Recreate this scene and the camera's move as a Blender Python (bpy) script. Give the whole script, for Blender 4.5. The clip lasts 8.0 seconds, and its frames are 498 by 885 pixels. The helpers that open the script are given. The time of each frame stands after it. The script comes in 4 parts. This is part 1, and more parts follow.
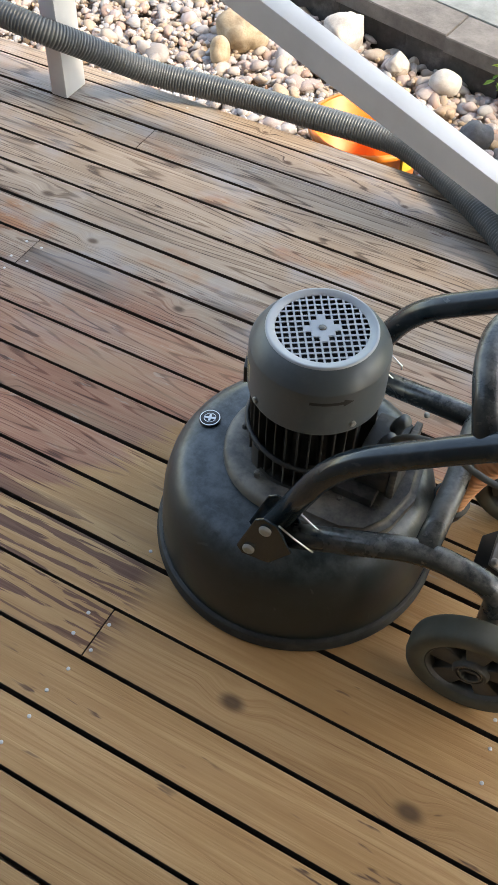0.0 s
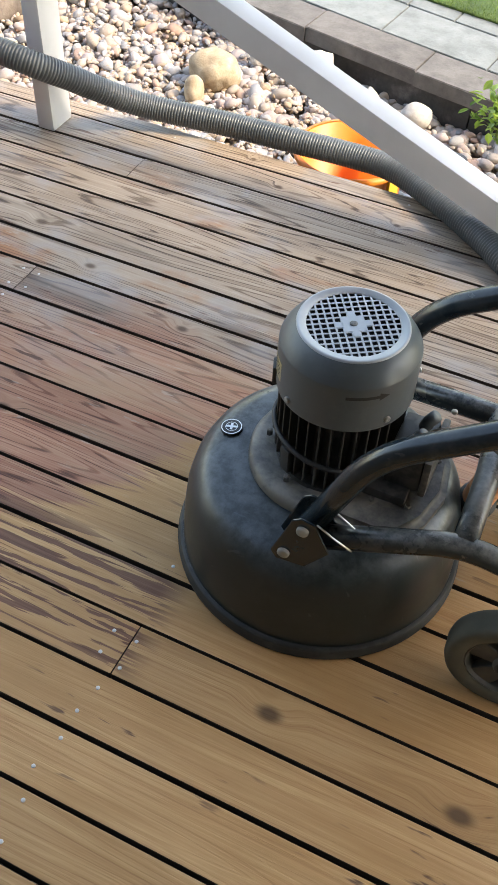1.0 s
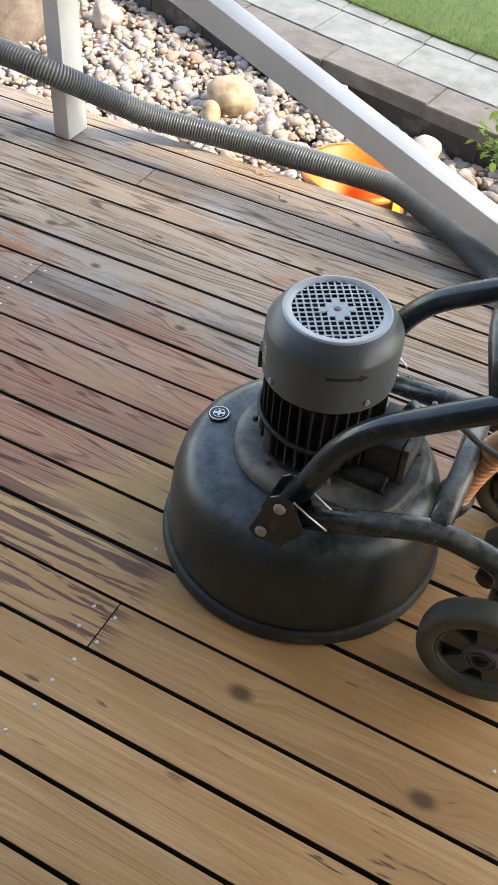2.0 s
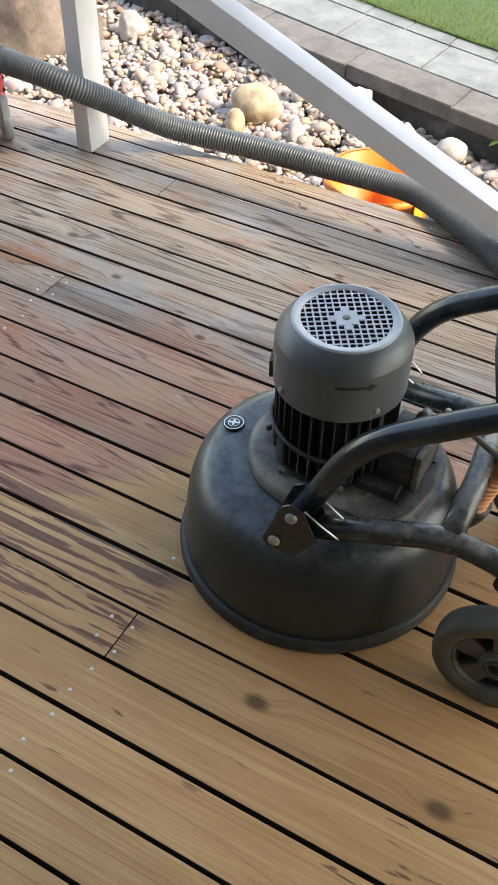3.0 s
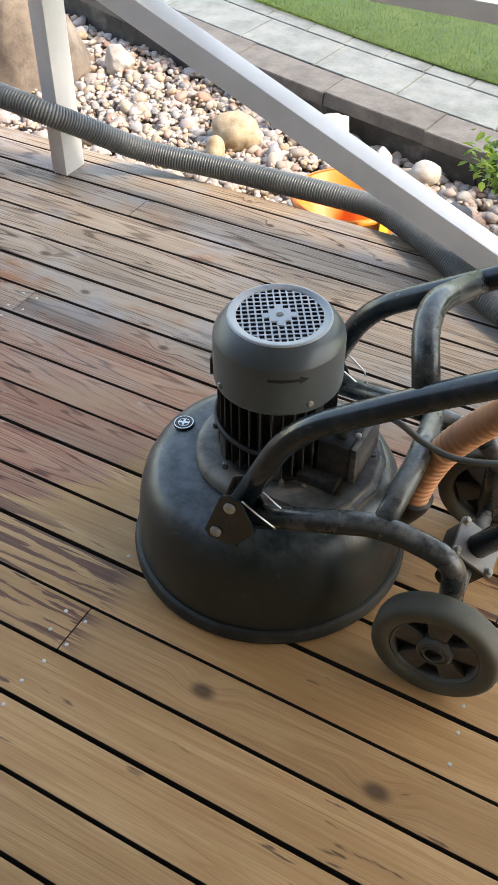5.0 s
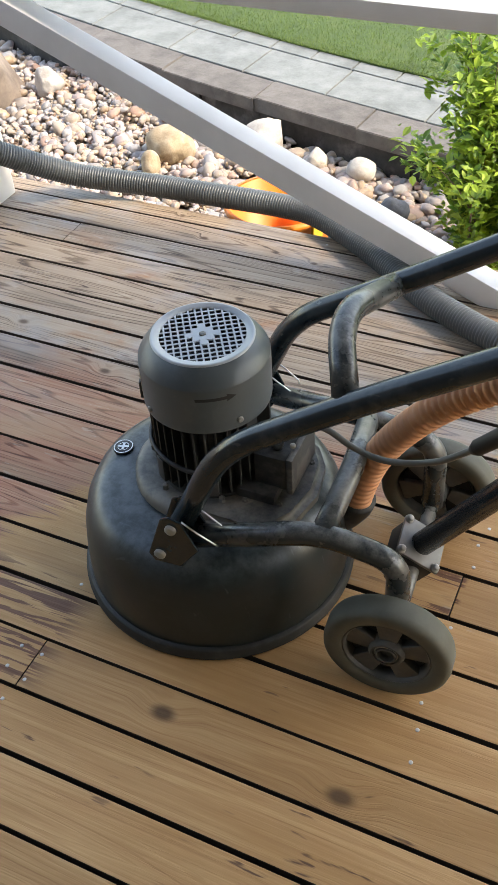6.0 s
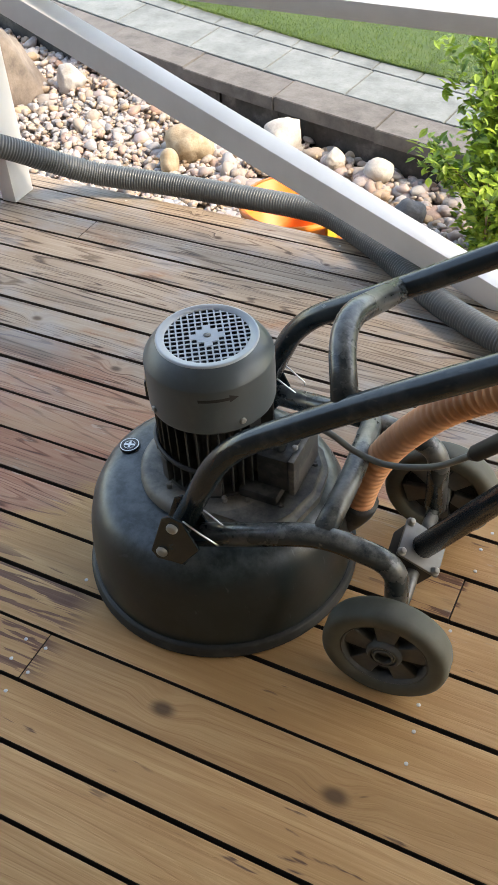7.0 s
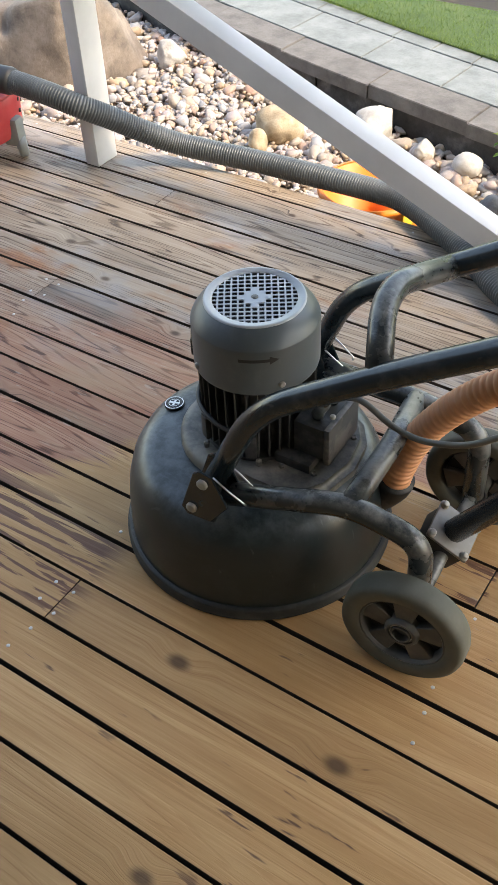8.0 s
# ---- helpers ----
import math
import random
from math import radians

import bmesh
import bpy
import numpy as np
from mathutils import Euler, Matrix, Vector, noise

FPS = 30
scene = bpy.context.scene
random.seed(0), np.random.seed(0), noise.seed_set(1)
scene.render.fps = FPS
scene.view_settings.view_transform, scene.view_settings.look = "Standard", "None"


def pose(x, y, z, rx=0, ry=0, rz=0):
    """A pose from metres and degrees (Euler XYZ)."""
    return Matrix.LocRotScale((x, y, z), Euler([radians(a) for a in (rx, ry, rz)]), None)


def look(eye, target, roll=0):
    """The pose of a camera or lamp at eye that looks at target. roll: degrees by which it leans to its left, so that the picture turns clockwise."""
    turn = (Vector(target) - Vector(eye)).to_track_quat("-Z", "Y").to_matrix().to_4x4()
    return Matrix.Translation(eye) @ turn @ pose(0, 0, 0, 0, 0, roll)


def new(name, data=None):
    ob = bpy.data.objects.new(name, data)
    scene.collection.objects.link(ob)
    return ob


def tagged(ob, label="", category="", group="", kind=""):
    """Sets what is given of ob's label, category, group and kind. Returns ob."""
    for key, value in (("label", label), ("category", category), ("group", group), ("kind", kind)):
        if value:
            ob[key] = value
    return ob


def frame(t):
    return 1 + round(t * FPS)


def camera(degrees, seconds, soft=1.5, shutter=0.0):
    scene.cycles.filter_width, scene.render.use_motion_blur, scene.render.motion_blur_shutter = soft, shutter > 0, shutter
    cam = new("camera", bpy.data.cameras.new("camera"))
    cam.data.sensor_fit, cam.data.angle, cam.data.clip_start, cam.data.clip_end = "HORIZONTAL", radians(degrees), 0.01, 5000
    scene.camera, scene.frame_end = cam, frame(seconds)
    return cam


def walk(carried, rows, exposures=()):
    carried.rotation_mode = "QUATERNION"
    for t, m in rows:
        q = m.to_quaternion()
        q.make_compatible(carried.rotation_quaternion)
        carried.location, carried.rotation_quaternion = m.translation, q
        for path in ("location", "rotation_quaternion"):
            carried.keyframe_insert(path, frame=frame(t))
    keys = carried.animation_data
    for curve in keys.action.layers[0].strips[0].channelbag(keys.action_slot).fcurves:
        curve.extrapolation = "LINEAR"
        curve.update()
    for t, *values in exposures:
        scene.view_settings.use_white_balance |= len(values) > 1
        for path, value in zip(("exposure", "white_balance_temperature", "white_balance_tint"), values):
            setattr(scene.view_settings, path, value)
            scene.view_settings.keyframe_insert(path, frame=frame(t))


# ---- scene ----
cam = camera(29.7, 8.0, soft=0.7)
PATH = [
    (0, (0.541, -0.467, 1.390), (-0.029, 0.641, -0.175), 2.06),
    (0.5, (0.453, -0.511, 1.405), (-0.082, 0.634, -0.145), 2.70),
    (1, (0.470, -0.553, 1.331), (-0.062, 0.667, -0.162), 2.75),
    (2.5, (0.571, -0.626, 1.298), (-0.033, 0.635, -0.132), 4.66),
    (3, (0.581, -0.594, 1.308), (-0.077, 0.639, -0.122), 1.45),
    (3.5, (0.645, -0.568, 1.320), (-0.072, 0.637, -0.107), -1.57),
    (4, (0.654, -0.578, 1.320), (-0.081, 0.627, -0.098), -2.17),
    (5.5, (0.739, -0.620, 1.298), (0.055, 0.668, -0.071), 0.66),
    (6, (0.766, -0.574, 1.324), (0.104, 0.717, -0.053), -3.83),
    (6.5, (0.821, -0.545, 1.336), (0.146, 0.737, -0.043), -6.76),
    (7, (0.793, -0.568, 1.338), (0.095, 0.700, -0.042), -3.96),
    (7.5, (0.808, -0.573, 1.325), (0.038, 0.652, -0.056), -3.61),
    (8, (0.864, -0.574, 1.307), (0.030, 0.608, -0.075), -2.88),
]
walk(cam, [(t, look(eye, target, roll)) for t, eye, target, roll in PATH],
     [(0, 2.32), (0.5, 2.43), (4.2, 2.43), (5.5, 2.33), (7.5, 2.32), (8, 2.35)])

# ---- world and light ----
SUN = (1.0, 0.12, 1.05)
world = bpy.data.worlds.new("World")
scene.world = world
world.use_nodes = True
wn = world.node_tree
sky = wn.nodes.new("ShaderNodeTexSky")
sky.sky_type = "NISHITA"
sky.sun_disc = False
sky.sun_elevation = math.atan2(SUN[2], math.hypot(SUN[0], SUN[1]))
sky.sun_rotation = math.atan2(SUN[0], SUN[1])
wn.links.new(sky.outputs[0], wn.nodes["Background"].inputs[0])
wn.nodes["Background"].inputs[1].default_value = 0.15
sun_data = bpy.data.lights.new("sun", "SUN")
sun_data.energy, sun_data.angle, sun_data.color = 1.1, radians(10), (1.0, 0.95, 0.88)
sun_lamp = new("sun", sun_data)
sun_lamp.matrix_world = look(SUN, (0, 0, 0))
scene.view_settings.use_white_balance = True
scene.view_settings.white_balance_temperature = 8350


# ---- mesh helpers ----
def link_mesh(name, bm, mat, smooth=True):
    me = bpy.data.meshes.new(name)
    bm.normal_update()
    bm.to_mesh(me)
    bm.free()
    if smooth:
        for p in me.polygons:
            p.use_smooth = True
    me.materials.append(mat)
    return new(name, me)


def part(name, bm, mat, parent, label="", smooth=True):
    ob = link_mesh(name, bm, mat, smooth)
    ob.parent = parent
    if label:
        tagged(ob, label)
    return ob


def thing(name, label, category, at=None, group=""):
    ob = new(name)
    ob.matrix_world = at or Matrix()
    return tagged(ob, label, category, group)


def sharpen(ob, angle=40):
    me = ob.data
    bm = bmesh.new()
    bm.from_mesh(me)
    lim = radians(angle)
    for e in bm.edges:
        if len(e.link_faces) == 2 and e.calc_face_angle(0) > lim:
            e.smooth = False
    bm.to_mesh(me)
    bm.free()
    return ob


def boxed(size, at=(0, 0, 0), bevel=0.0, turn=None, bm=None, seg=2):
    own = bmesh.new()
    bmesh.ops.create_cube(own, size=1)
    bmesh.ops.scale(own, vec=size, verts=own.verts)
    if bevel:
        bmesh.ops.bevel(own, geom=own.edges[:], offset=bevel, segments=seg, profile=0.6, affect="EDGES")
    m = Matrix.Translation(at) @ (turn or Matrix())
    bmesh.ops.transform(own, matrix=m, verts=own.verts)
    if bm is None:
        return own
    tmp = bpy.data.meshes.new("tmp")
    own.to_mesh(tmp)
    own.free()
    bm.from_mesh(tmp)
    bpy.data.meshes.remove(tmp)
    return bm


def lathe(profile, seg=64, close_top=False, close_bottom=False):
    bm = bmesh.new()
    rings = []
    for r, z in profile:
        rings.append([bm.verts.new((r * math.cos(2 * math.pi * i / seg), r * math.sin(2 * math.pi * i / seg), z)) for i in range(seg)])
    for a, b in zip(rings, rings[1:]):
        for i in range(seg):
            j = (i + 1) % seg
            bm.faces.new((a[i], a[j], b[j], b[i]))
    if close_top:
        bm.faces.new(rings[-1])
    if close_bottom:
        bm.faces.new(rings[0][::-1])
    return bm


def smooth_path(points, step=0.01, round_off=1.0):
    """Catmull-Rom through the points, resampled evenly."""
    p = [Vector(q) for q in points]
    p = [p[0] * 2 - p[1]] + p + [p[-1] * 2 - p[-2]]
    dense = []
    for i in range(1, len(p) - 2):
        for k in range(40):
            u = k / 40
            a, b, c, d = p[i - 1], p[i], p[i + 1], p[i + 2]
            dense.append(0.5 * ((2 * b) + (c - a) * u + (2 * a - 5 * b + 4 * c - d) * u * u + (3 * b - a - 3 * c + d) * u ** 3))
    dense.append(p[-2])
    out, need = [dense[0]], step
    for a, b in zip(dense, dense[1:]):
        seg = (b - a).length
        while seg >= need:
            a = a.lerp(b, need / seg)
            out.append(a.copy())
            seg, need = (b - a).length, step
        need -= seg
    out.append(dense[-1])
    return out


def bent(points, radius=0.04, steps=7):
    """A straight-run path whose corners are rounded like a bent tube."""
    p = [Vector(q) for q in points]
    out = [p[0]]
    for a, b, c in zip(p, p[1:], p[2:]):
        u, v = (a - b), (c - b)
        k = min(radius, u.length * 0.48, v.length * 0.48)
        s, e = b + u.normalized() * k, b + v.normalized() * k
        for i in range(steps + 1):
            w = i / steps
            out.append(s * (1 - w) ** 2 + b * 2 * w * (1 - w) + e * w * w)
    out.append(p[-1])
    return out


def sweep(path, radius, seg=20, cap=True, bm=None):
    """A tube along a path; radius is a number or one per point."""
    bm = bm or bmesh.new()
    n = len(path)
    rad = radius if isinstance(radius, list) else [radius] * n
    tang = [(path[min(i + 1, n - 1)] - path[max(i - 1, 0)]).normalized() for i in range(n)]
    up = Vector((0, 0, 1)) if abs(tang[0].z) < 0.9 else Vector((1, 0, 0))
    side = tang[0].cross(up).normalized()
    rings = []
    for i in range(n):
        side = (side - tang[i] * side.dot(tang[i])).normalized()
        other = tang[i].cross(side)
        rings.append([bm.verts.new(path[i] + (side * math.cos(a) + other * math.sin(a)) * rad[i])
                      for a in (2 * math.pi * k / seg for k in range(seg))])
    for a, b in zip(rings, rings[1:]):
        for i in range(seg):
            j = (i + 1) % seg
            bm.faces.new((a[i], a[j], b[j], b[i]))
    if cap:
        bm.faces.new(rings[0][::-1])
        bm.faces.new(rings[-1])
    bmesh.ops.recalc_face_normals(bm, faces=bm.faces)
    return bm


def corrugated(points, radius, pitch, depth, seg=20, bm=None):
    path = smooth_path(points, pitch / 5)
    wave = (1.0, 1.0, 0.85, 0.0, 0.7)
    return sweep(path, [radius - depth * (1 - wave[i % 5]) for i in range(len(path))], seg, bm=bm)


# ---- materials ----
class Mat:
    """A thin wrapper to write node trees briefly."""

    def __init__(self, name, rough=0.5, metal=0.0, color=None, spec=0.5):
        self.m = bpy.data.materials.new(name)
        self.m.use_nodes = True
        self.t = self.m.node_tree
        self.b = self.t.nodes["Principled BSDF"]
        self.b.inputs["Roughness"].default_value = rough
        self.b.inputs["Metallic"].default_value = metal
        self.b.inputs["Specular IOR Level"].default_value = spec
        if color:
            self.b.inputs["Base Color"].default_value = (*color, 1)

    def node(self, kind, **props):
        n = self.t.nodes.new("ShaderNode" + kind)
        for k, v in props.items():
            if k == "operation":
                n.operation = v
            elif k == "data_type":
                n.data_type = v
            elif k == "blend_type":
                n.blend_type = v
        return n

    def put(self, socket, value):
        if isinstance(value, bpy.types.NodeSocket):
            self.t.links.new(value, socket)
        else:
            socket.default_value = value

    def math(self, op, a, b=0.0, c=None, clamp=False):
        n = self.node("Math", operation=op)
        n.use_clamp = clamp
        self.put(n.inputs[0], a)
        self.put(n.inputs[1], b)
        if c is not None:
            self.put(n.inputs[2], c)
        return n.outputs[0]

    def vmath(self, op, a, b=(0, 0, 0)):
        n = self.node("VectorMath", operation=op)
        self.put(n.inputs[0], a)
        self.put(n.inputs[1], b)
        return n.outputs[1] if op in ("LENGTH", "DISTANCE") else n.outputs[0]

    def noise(self, vec, scale, detail=4.0, rough=0.55, distort=0.0):
        n = self.node("TexNoise")
        if vec is not None:
            self.put(n.inputs["Vector"], vec)
        n.inputs["Scale"].default_value = scale
        n.inputs["Detail"].default_value = detail
        n.inputs["Roughness"].default_value = rough
        n.inputs["Distortion"].default_value = distort
        return n.outputs[0]

    def ramp(self, fac, stops):
        n = self.node("ValToRGB")
        self.put(n.inputs[0], fac)
        e = n.color_ramp.elements
        while len(e) < len(stops):
            e.new(0.5)
        for el, (p, c) in zip(e, stops):
            el.position, el.color = p, (*c, 1)
        return n.outputs[0]

    def span(self, x, lo, hi, a=0.0, b=1.0):
        n = self.node("MapRange")
        n.interpolation_type = "SMOOTHSTEP"
        self.put(n.inputs[0], x)
        for i, v in enumerate((lo, hi, a, b)):
            self.put(n.inputs[i + 1], v)
        return n.outputs[0]

    def mix(self, fac, a, b, blend="MIX"):
        n = self.node("Mix", data_type="RGBA", blend_type=blend)
        self.put(n.inputs[0], fac)
        self.put(n.inputs[6], a if isinstance(a, bpy.types.NodeSocket) else (*a, 1))
        self.put(n.inputs[7], b if isinstance(b, bpy.types.NodeSocket) else (*b, 1))
        return n.outputs[2]

    def position(self):
        return self.node("NewGeometry").outputs["Position"]

    def local(self):
        return self.node("TexCoord").outputs["Object"]

    def chance(self):
        return self.node("ObjectInfo").outputs["Random"]

    def island(self):
        return self.node("NewGeometry").outputs["Random Per Island"]

    def color(self, c):
        self.put(self.b.inputs["Base Color"], c)
        return self

    def rough(self, r):
        self.put(self.b.inputs["Roughness"], r)
        return self

    def bump(self, height, strength=0.3, dist=0.002):
        n = self.node("Bump")
        self.put(n.inputs["Height"], height)
        n.inputs["Strength"].default_value = strength
        n.inputs["Distance"].default_value = dist
        self.put(self.b.inputs["Normal"], n.outputs[0])
        return self


KNOTS = [(0.260, 0.053, 0.020), (0.565, 0.033, 0.021), (0.887, 0.045, 0.017), (-0.745, 0.942, 0.016), (-0.555, 0.853, 0.013), (-0.965, 0.868, 0.013),
         (-0.42, 1.43, 0.008), (0.01, 1.33, 0.009), (-0.31, 1.345, 0.010), (-0.47, 0.40, 0.015), (0.42, -0.25, 0.018), (-0.35, -0.14, 0.014), (0.75, 0.66, 0.014),
         (-0.27, 0.76, 0.013), (0.55, 0.95, 0.014)]


def deck_wood():
    w = Mat("deck_wood", 0.5, spec=0.25)
    pos = w.position()
    sep = w.node("SeparateXYZ")
    w.put(sep.inputs[0], pos)
    x, y = sep.outputs[0], sep.outputs[1]
    rnd = w.chance()
    # the grain bends round knots
    bend, knot = None, None
    for kx, ky, kr in KNOTS:
        d = w.vmath("DISTANCE", w.vmath("MULTIPLY", pos, (0.62, 1, 0)), (kx * 0.62, ky, 0))
        k = w.span(d, kr * 0.25, kr * 0.95, 1.0, 0.0)
        push = w.span(d, kr * 0.6, kr * 2.3, 1.0, 0.0)
        knot = k if knot is None else w.math("MAXIMUM", knot, k)
        bend = push if bend is None else w.math("MAXIMUM", bend, push)
    shift = w.node("CombineXYZ")
    w.put(shift.inputs[0], w.math("MULTIPLY", rnd, 37.0))
    w.put(shift.inputs[1], w.math("MULTIPLY_ADD", bend, 0.014, w.math("MULTIPLY", rnd, 11.0)))
    vec = w.vmath("ADD", pos, shift.outputs[0])
    fine = w.noise(w.vmath("MULTIPLY", vec, (3.4, 210.0, 60.0)), 1.0, 7, 0.72, 0.6)
    warp = w.noise(w.vmath("MULTIPLY", vec, (0.55, 13.0, 6.0)), 1.0, 1.5, 0.45, 0.25)
    rings = w.math("SINE", w.math("MULTIPLY", warp, 62.0))
    rings = w.math("MULTIPLY_ADD", rings, 0.5, 0.5)
    broad = w.noise(w.vmath("MULTIPLY", vec, (2.2, 9.0, 5.0)), 1.0, 4, 0.6)
    blot = w.noise(w.vmath("MULTIPLY", pos, (2.0, 4.5, 1.0)), 1.0, 5, 0.62)
    line = w.span(w.math("SINE", w.math("MULTIPLY", w.math("ADD", warp, w.math("MULTIPLY", fine, 0.02)), 150.0)), 0.55, 1.0)
    grain = w.math("SUBTRACT", w.math("MULTIPLY_ADD", fine, 0.56, w.math("MULTIPLY_ADD", rings, 0.08, 0.235)), w.math("MULTIPLY", line, 0.19))
    worn = w.math("ADD", grain, w.math("MULTIPLY", line, 0.14))
    sanded = w.ramp(worn, [(0.31, (0.235, 0.108, 0.040)), (0.46, (0.455, 0.246, 0.103)), (0.65, (0.585, 0.358, 0.170))])
    sanded = w.mix(w.span(broad, 0.35, 0.75), sanded, (0.40, 0.215, 0.085))
    stained = w.ramp(grain, [(0.28, (0.070, 0.028, 0.017)), (0.45, (0.30, 0.125, 0.070)), (0.72, (0.48, 0.27, 0.17))])
    stained = w.mix(w.span(broad, 0.45, 0.72), stained, (0.38, 0.24, 0.145))
    grey = w.ramp(grain, [(0.28, (0.045, 0.030, 0.021)), (0.44, (0.245, 0.175, 0.122)), (0.70, (0.46, 0.370, 0.280))])
    orange = w.ramp(grain, [(0.25, (0.16, 0.068, 0.034)), (0.8, (0.48, 0.235, 0.115))])
    grey = w.mix(w.math("MULTIPLY", w.span(blot, 0.54, 0.65), w.span(y, 1.32, 1.16)), grey, orange)
    dusty = w.noise(w.vmath("MULTIPLY", pos, (2.4, 3.6, 1.0)), 1.3, 4, 0.6)
    grey = w.mix(w.math("MULTIPLY", w.span(dusty, 0.48, 0.64), 0.5), grey, (0.33, 0.325, 0.325))
    stain = w.noise(w.vmath("MULTIPLY", vec, (1.6, 16.0, 5.0)), 1.0, 4, 0.6, 0.4)
    grey = w.mix(w.math("MULTIPLY", w.span(stain, 0.56, 0.68), 0.55), grey, (0.075, 0.058, 0.046))
    # how far the sanding has come, board by board
    jag = w.math("MULTIPLY_ADD", w.noise(w.vmath("MULTIPLY", vec, (2.2, 24.0, 5.0)), 1.0, 5, 0.6), 0.34, -0.17)
    edge = w.math("ADD", w.span(x, -0.32, 0.04, 0.205, 0.60), w.span(x, 0.4, 0.8, 0.0, 0.24))
    far = w.math("SUBTRACT", w.math("ADD", y, jag), edge)
    coat = w.math("SUBTRACT", far, w.math("MULTIPLY", w.math("SUBTRACT", grain, 0.5), 0.22))
    old = w.mix(w.span(w.math("ADD", y, w.math("MULTIPLY", w.math("SUBTRACT", blot, 0.5), 1.1)), 0.50, 0.86), stained, grey)
    col = w.mix(w.span(coat, -0.035, 0.045), sanded, old)
    # dark stain left in wavy streaks beside the sanded wood
    streak = w.noise(w.vmath("MULTIPLY", vec, (3.6, 58.0, 5.0)), 1.0, 4, 0.6, 0.5)
    where = w.math("MULTIPLY", w.math("MULTIPLY", w.span(x, 0.07, 0.0), w.span(x, -1.0, -0.7)), w.math("MULTIPLY", w.span(y, -0.01, 0.03), w.span(y, 0.25, 0.20)))
    also = w.math("MULTIPLY", w.math("MULTIPLY", w.span(x, 0.635, 0.625), w.span(x, 0.48, 0.53)), w.math("MULTIPLY", w.span(y, 0.40, 0.41), w.span(y, 0.50, 0.49)))
    where = w.math("MAXIMUM", where, also)
    streak = w.math("MULTIPLY", w.span(streak, 0.495, 0.525), where)
    col = w.mix(w.math("MULTIPLY", streak, 0.88), col, w.ramp(fine, [(0.3, (0.075, 0.030, 0.022)), (0.7, (0.20, 0.092, 0.062))]))
    # dark nicks where coating is left in the hollows
    nick = w.noise(w.vmath("MULTIPLY", vec, (9.0, 60.0, 5.0)), 1.0, 3, 0.5)
    patch = w.noise(w.vmath("MULTIPLY", pos, (2.6, 5.0, 1.0)), 1.0, 2, 0.5)
    nick = w.math("MULTIPLY", w.span(nick, 0.63, 0.69), w.span(patch, 0.52, 0.62))
    col = w.mix(w.math("MULTIPLY", nick, 0.9), col, (0.105, 0.052, 0.035))
    pale = w.math("MULTIPLY", w.span(w.noise(w.vmath("MULTIPLY", vec, (14.0, 60.0, 5.0)), 1.0, 3, 0.6), 0.62, 0.70), w.span(y, 0.25, 0.45))
    col = w.mix(w.math("MULTIPLY", pale, 0.45), col, (0.45, 0.38, 0.30))
    col = w.mix(w.math("MULTIPLY", knot, 0.82), col, (0.075, 0.042, 0.024))
    tone = w.math("MULTIPLY_ADD", rnd, 0.30, 0.85)
    hsv = w.node("HueSaturation")
    w.put(hsv.inputs["Value"], tone)
    w.put(hsv.inputs["Color"], col)
    w.color(hsv.outputs[0])
    w.rough(w.math("MULTIPLY_ADD", fine, 0.25, 0.36))
    w.bump(w.math("MULTIPLY_ADD", grain, 1.0, w.math("MULTIPLY", broad, 0.6)), 0.55, 0.0016)
    return w.m


def painted_grey(name, base, dust, amount, rough, dust_sheen=0.0):
    w = Mat(name, rough)
    loc = w.local()
    big = w.noise(loc, 9.0, 5, 0.65)
    small = w.noise(loc, 70.0, 4, 0.6)
    c = w.mix(w.math("MULTIPLY", w.span(big, 0.49, 0.60), amount), base, dust)
    scratch = w.noise(w.vmath("MULTIPLY", loc, (30, 160, 40)), 1.0, 3, 0.5)
    c = w.mix(w.math("MULTIPLY", w.span(scratch, 0.66, 0.74), 0.25), c, dust)
    if dust_sheen:
        # sanding dust on what faces up, with the sky's sheen painted in
        nz = w.node("SeparateXYZ")
        w.put(nz.inputs[0], w.node("NewGeometry").outputs["Normal"])
        facing_up = w.math("MULTIPLY", w.span(nz.outputs[2], 0.25, 0.95), w.span(w.noise(loc, 26.0, 6, 0.7), 0.30, 0.70))
        c = w.mix(w.math("MULTIPLY", facing_up, dust_sheen), c, tuple(min(1, v * 1.25) for v in dust))
    w.color(c)
    w.rough(w.math("MULTIPLY_ADD", big, 0.35, rough - 0.16))
    w.bump(small, 0.12, 0.0008)
    return w.m


M_DECK = deck_wood()
# the bell's blue-grey dust colour also paints the sky's bluish sheen
M_BELL = painted_grey("bell_paint", (0.010, 0.0175, 0.019), (0.115, 0.135, 0.148), 0.05, 0.32, 0.62)
M_TUBE = painted_grey("tube_paint", (0.010, 0.019, 0.026), (0.08, 0.085, 0.086), 0.20, 0.20, 0.08)
M_DUSTY = painted_grey("dusty_tube_paint", (0.024, 0.031, 0.034), (0.24, 0.235, 0.215), 0.34, 0.26, 0.62)
M_COVER = painted_grey("cover_paint", (0.082, 0.099, 0.107), (0.125, 0.142, 0.150), 0.4, 0.36)
# much paler than the cover: the sky's reflection is in the colour
M_GRILLE = painted_grey("sky_sheen_grille", (0.43, 0.455, 0.47), (0.50, 0.52, 0.53), 0.4, 0.34)
M_FIN = painted_grey("fin_paint", (0.028, 0.029, 0.029), (0.12, 0.115, 0.105), 0.5, 0.5)
M_PLATE = painted_grey("plate_paint", (0.055, 0.056, 0.054), (0.22, 0.20, 0.17), 0.6, 0.5, 0.6)
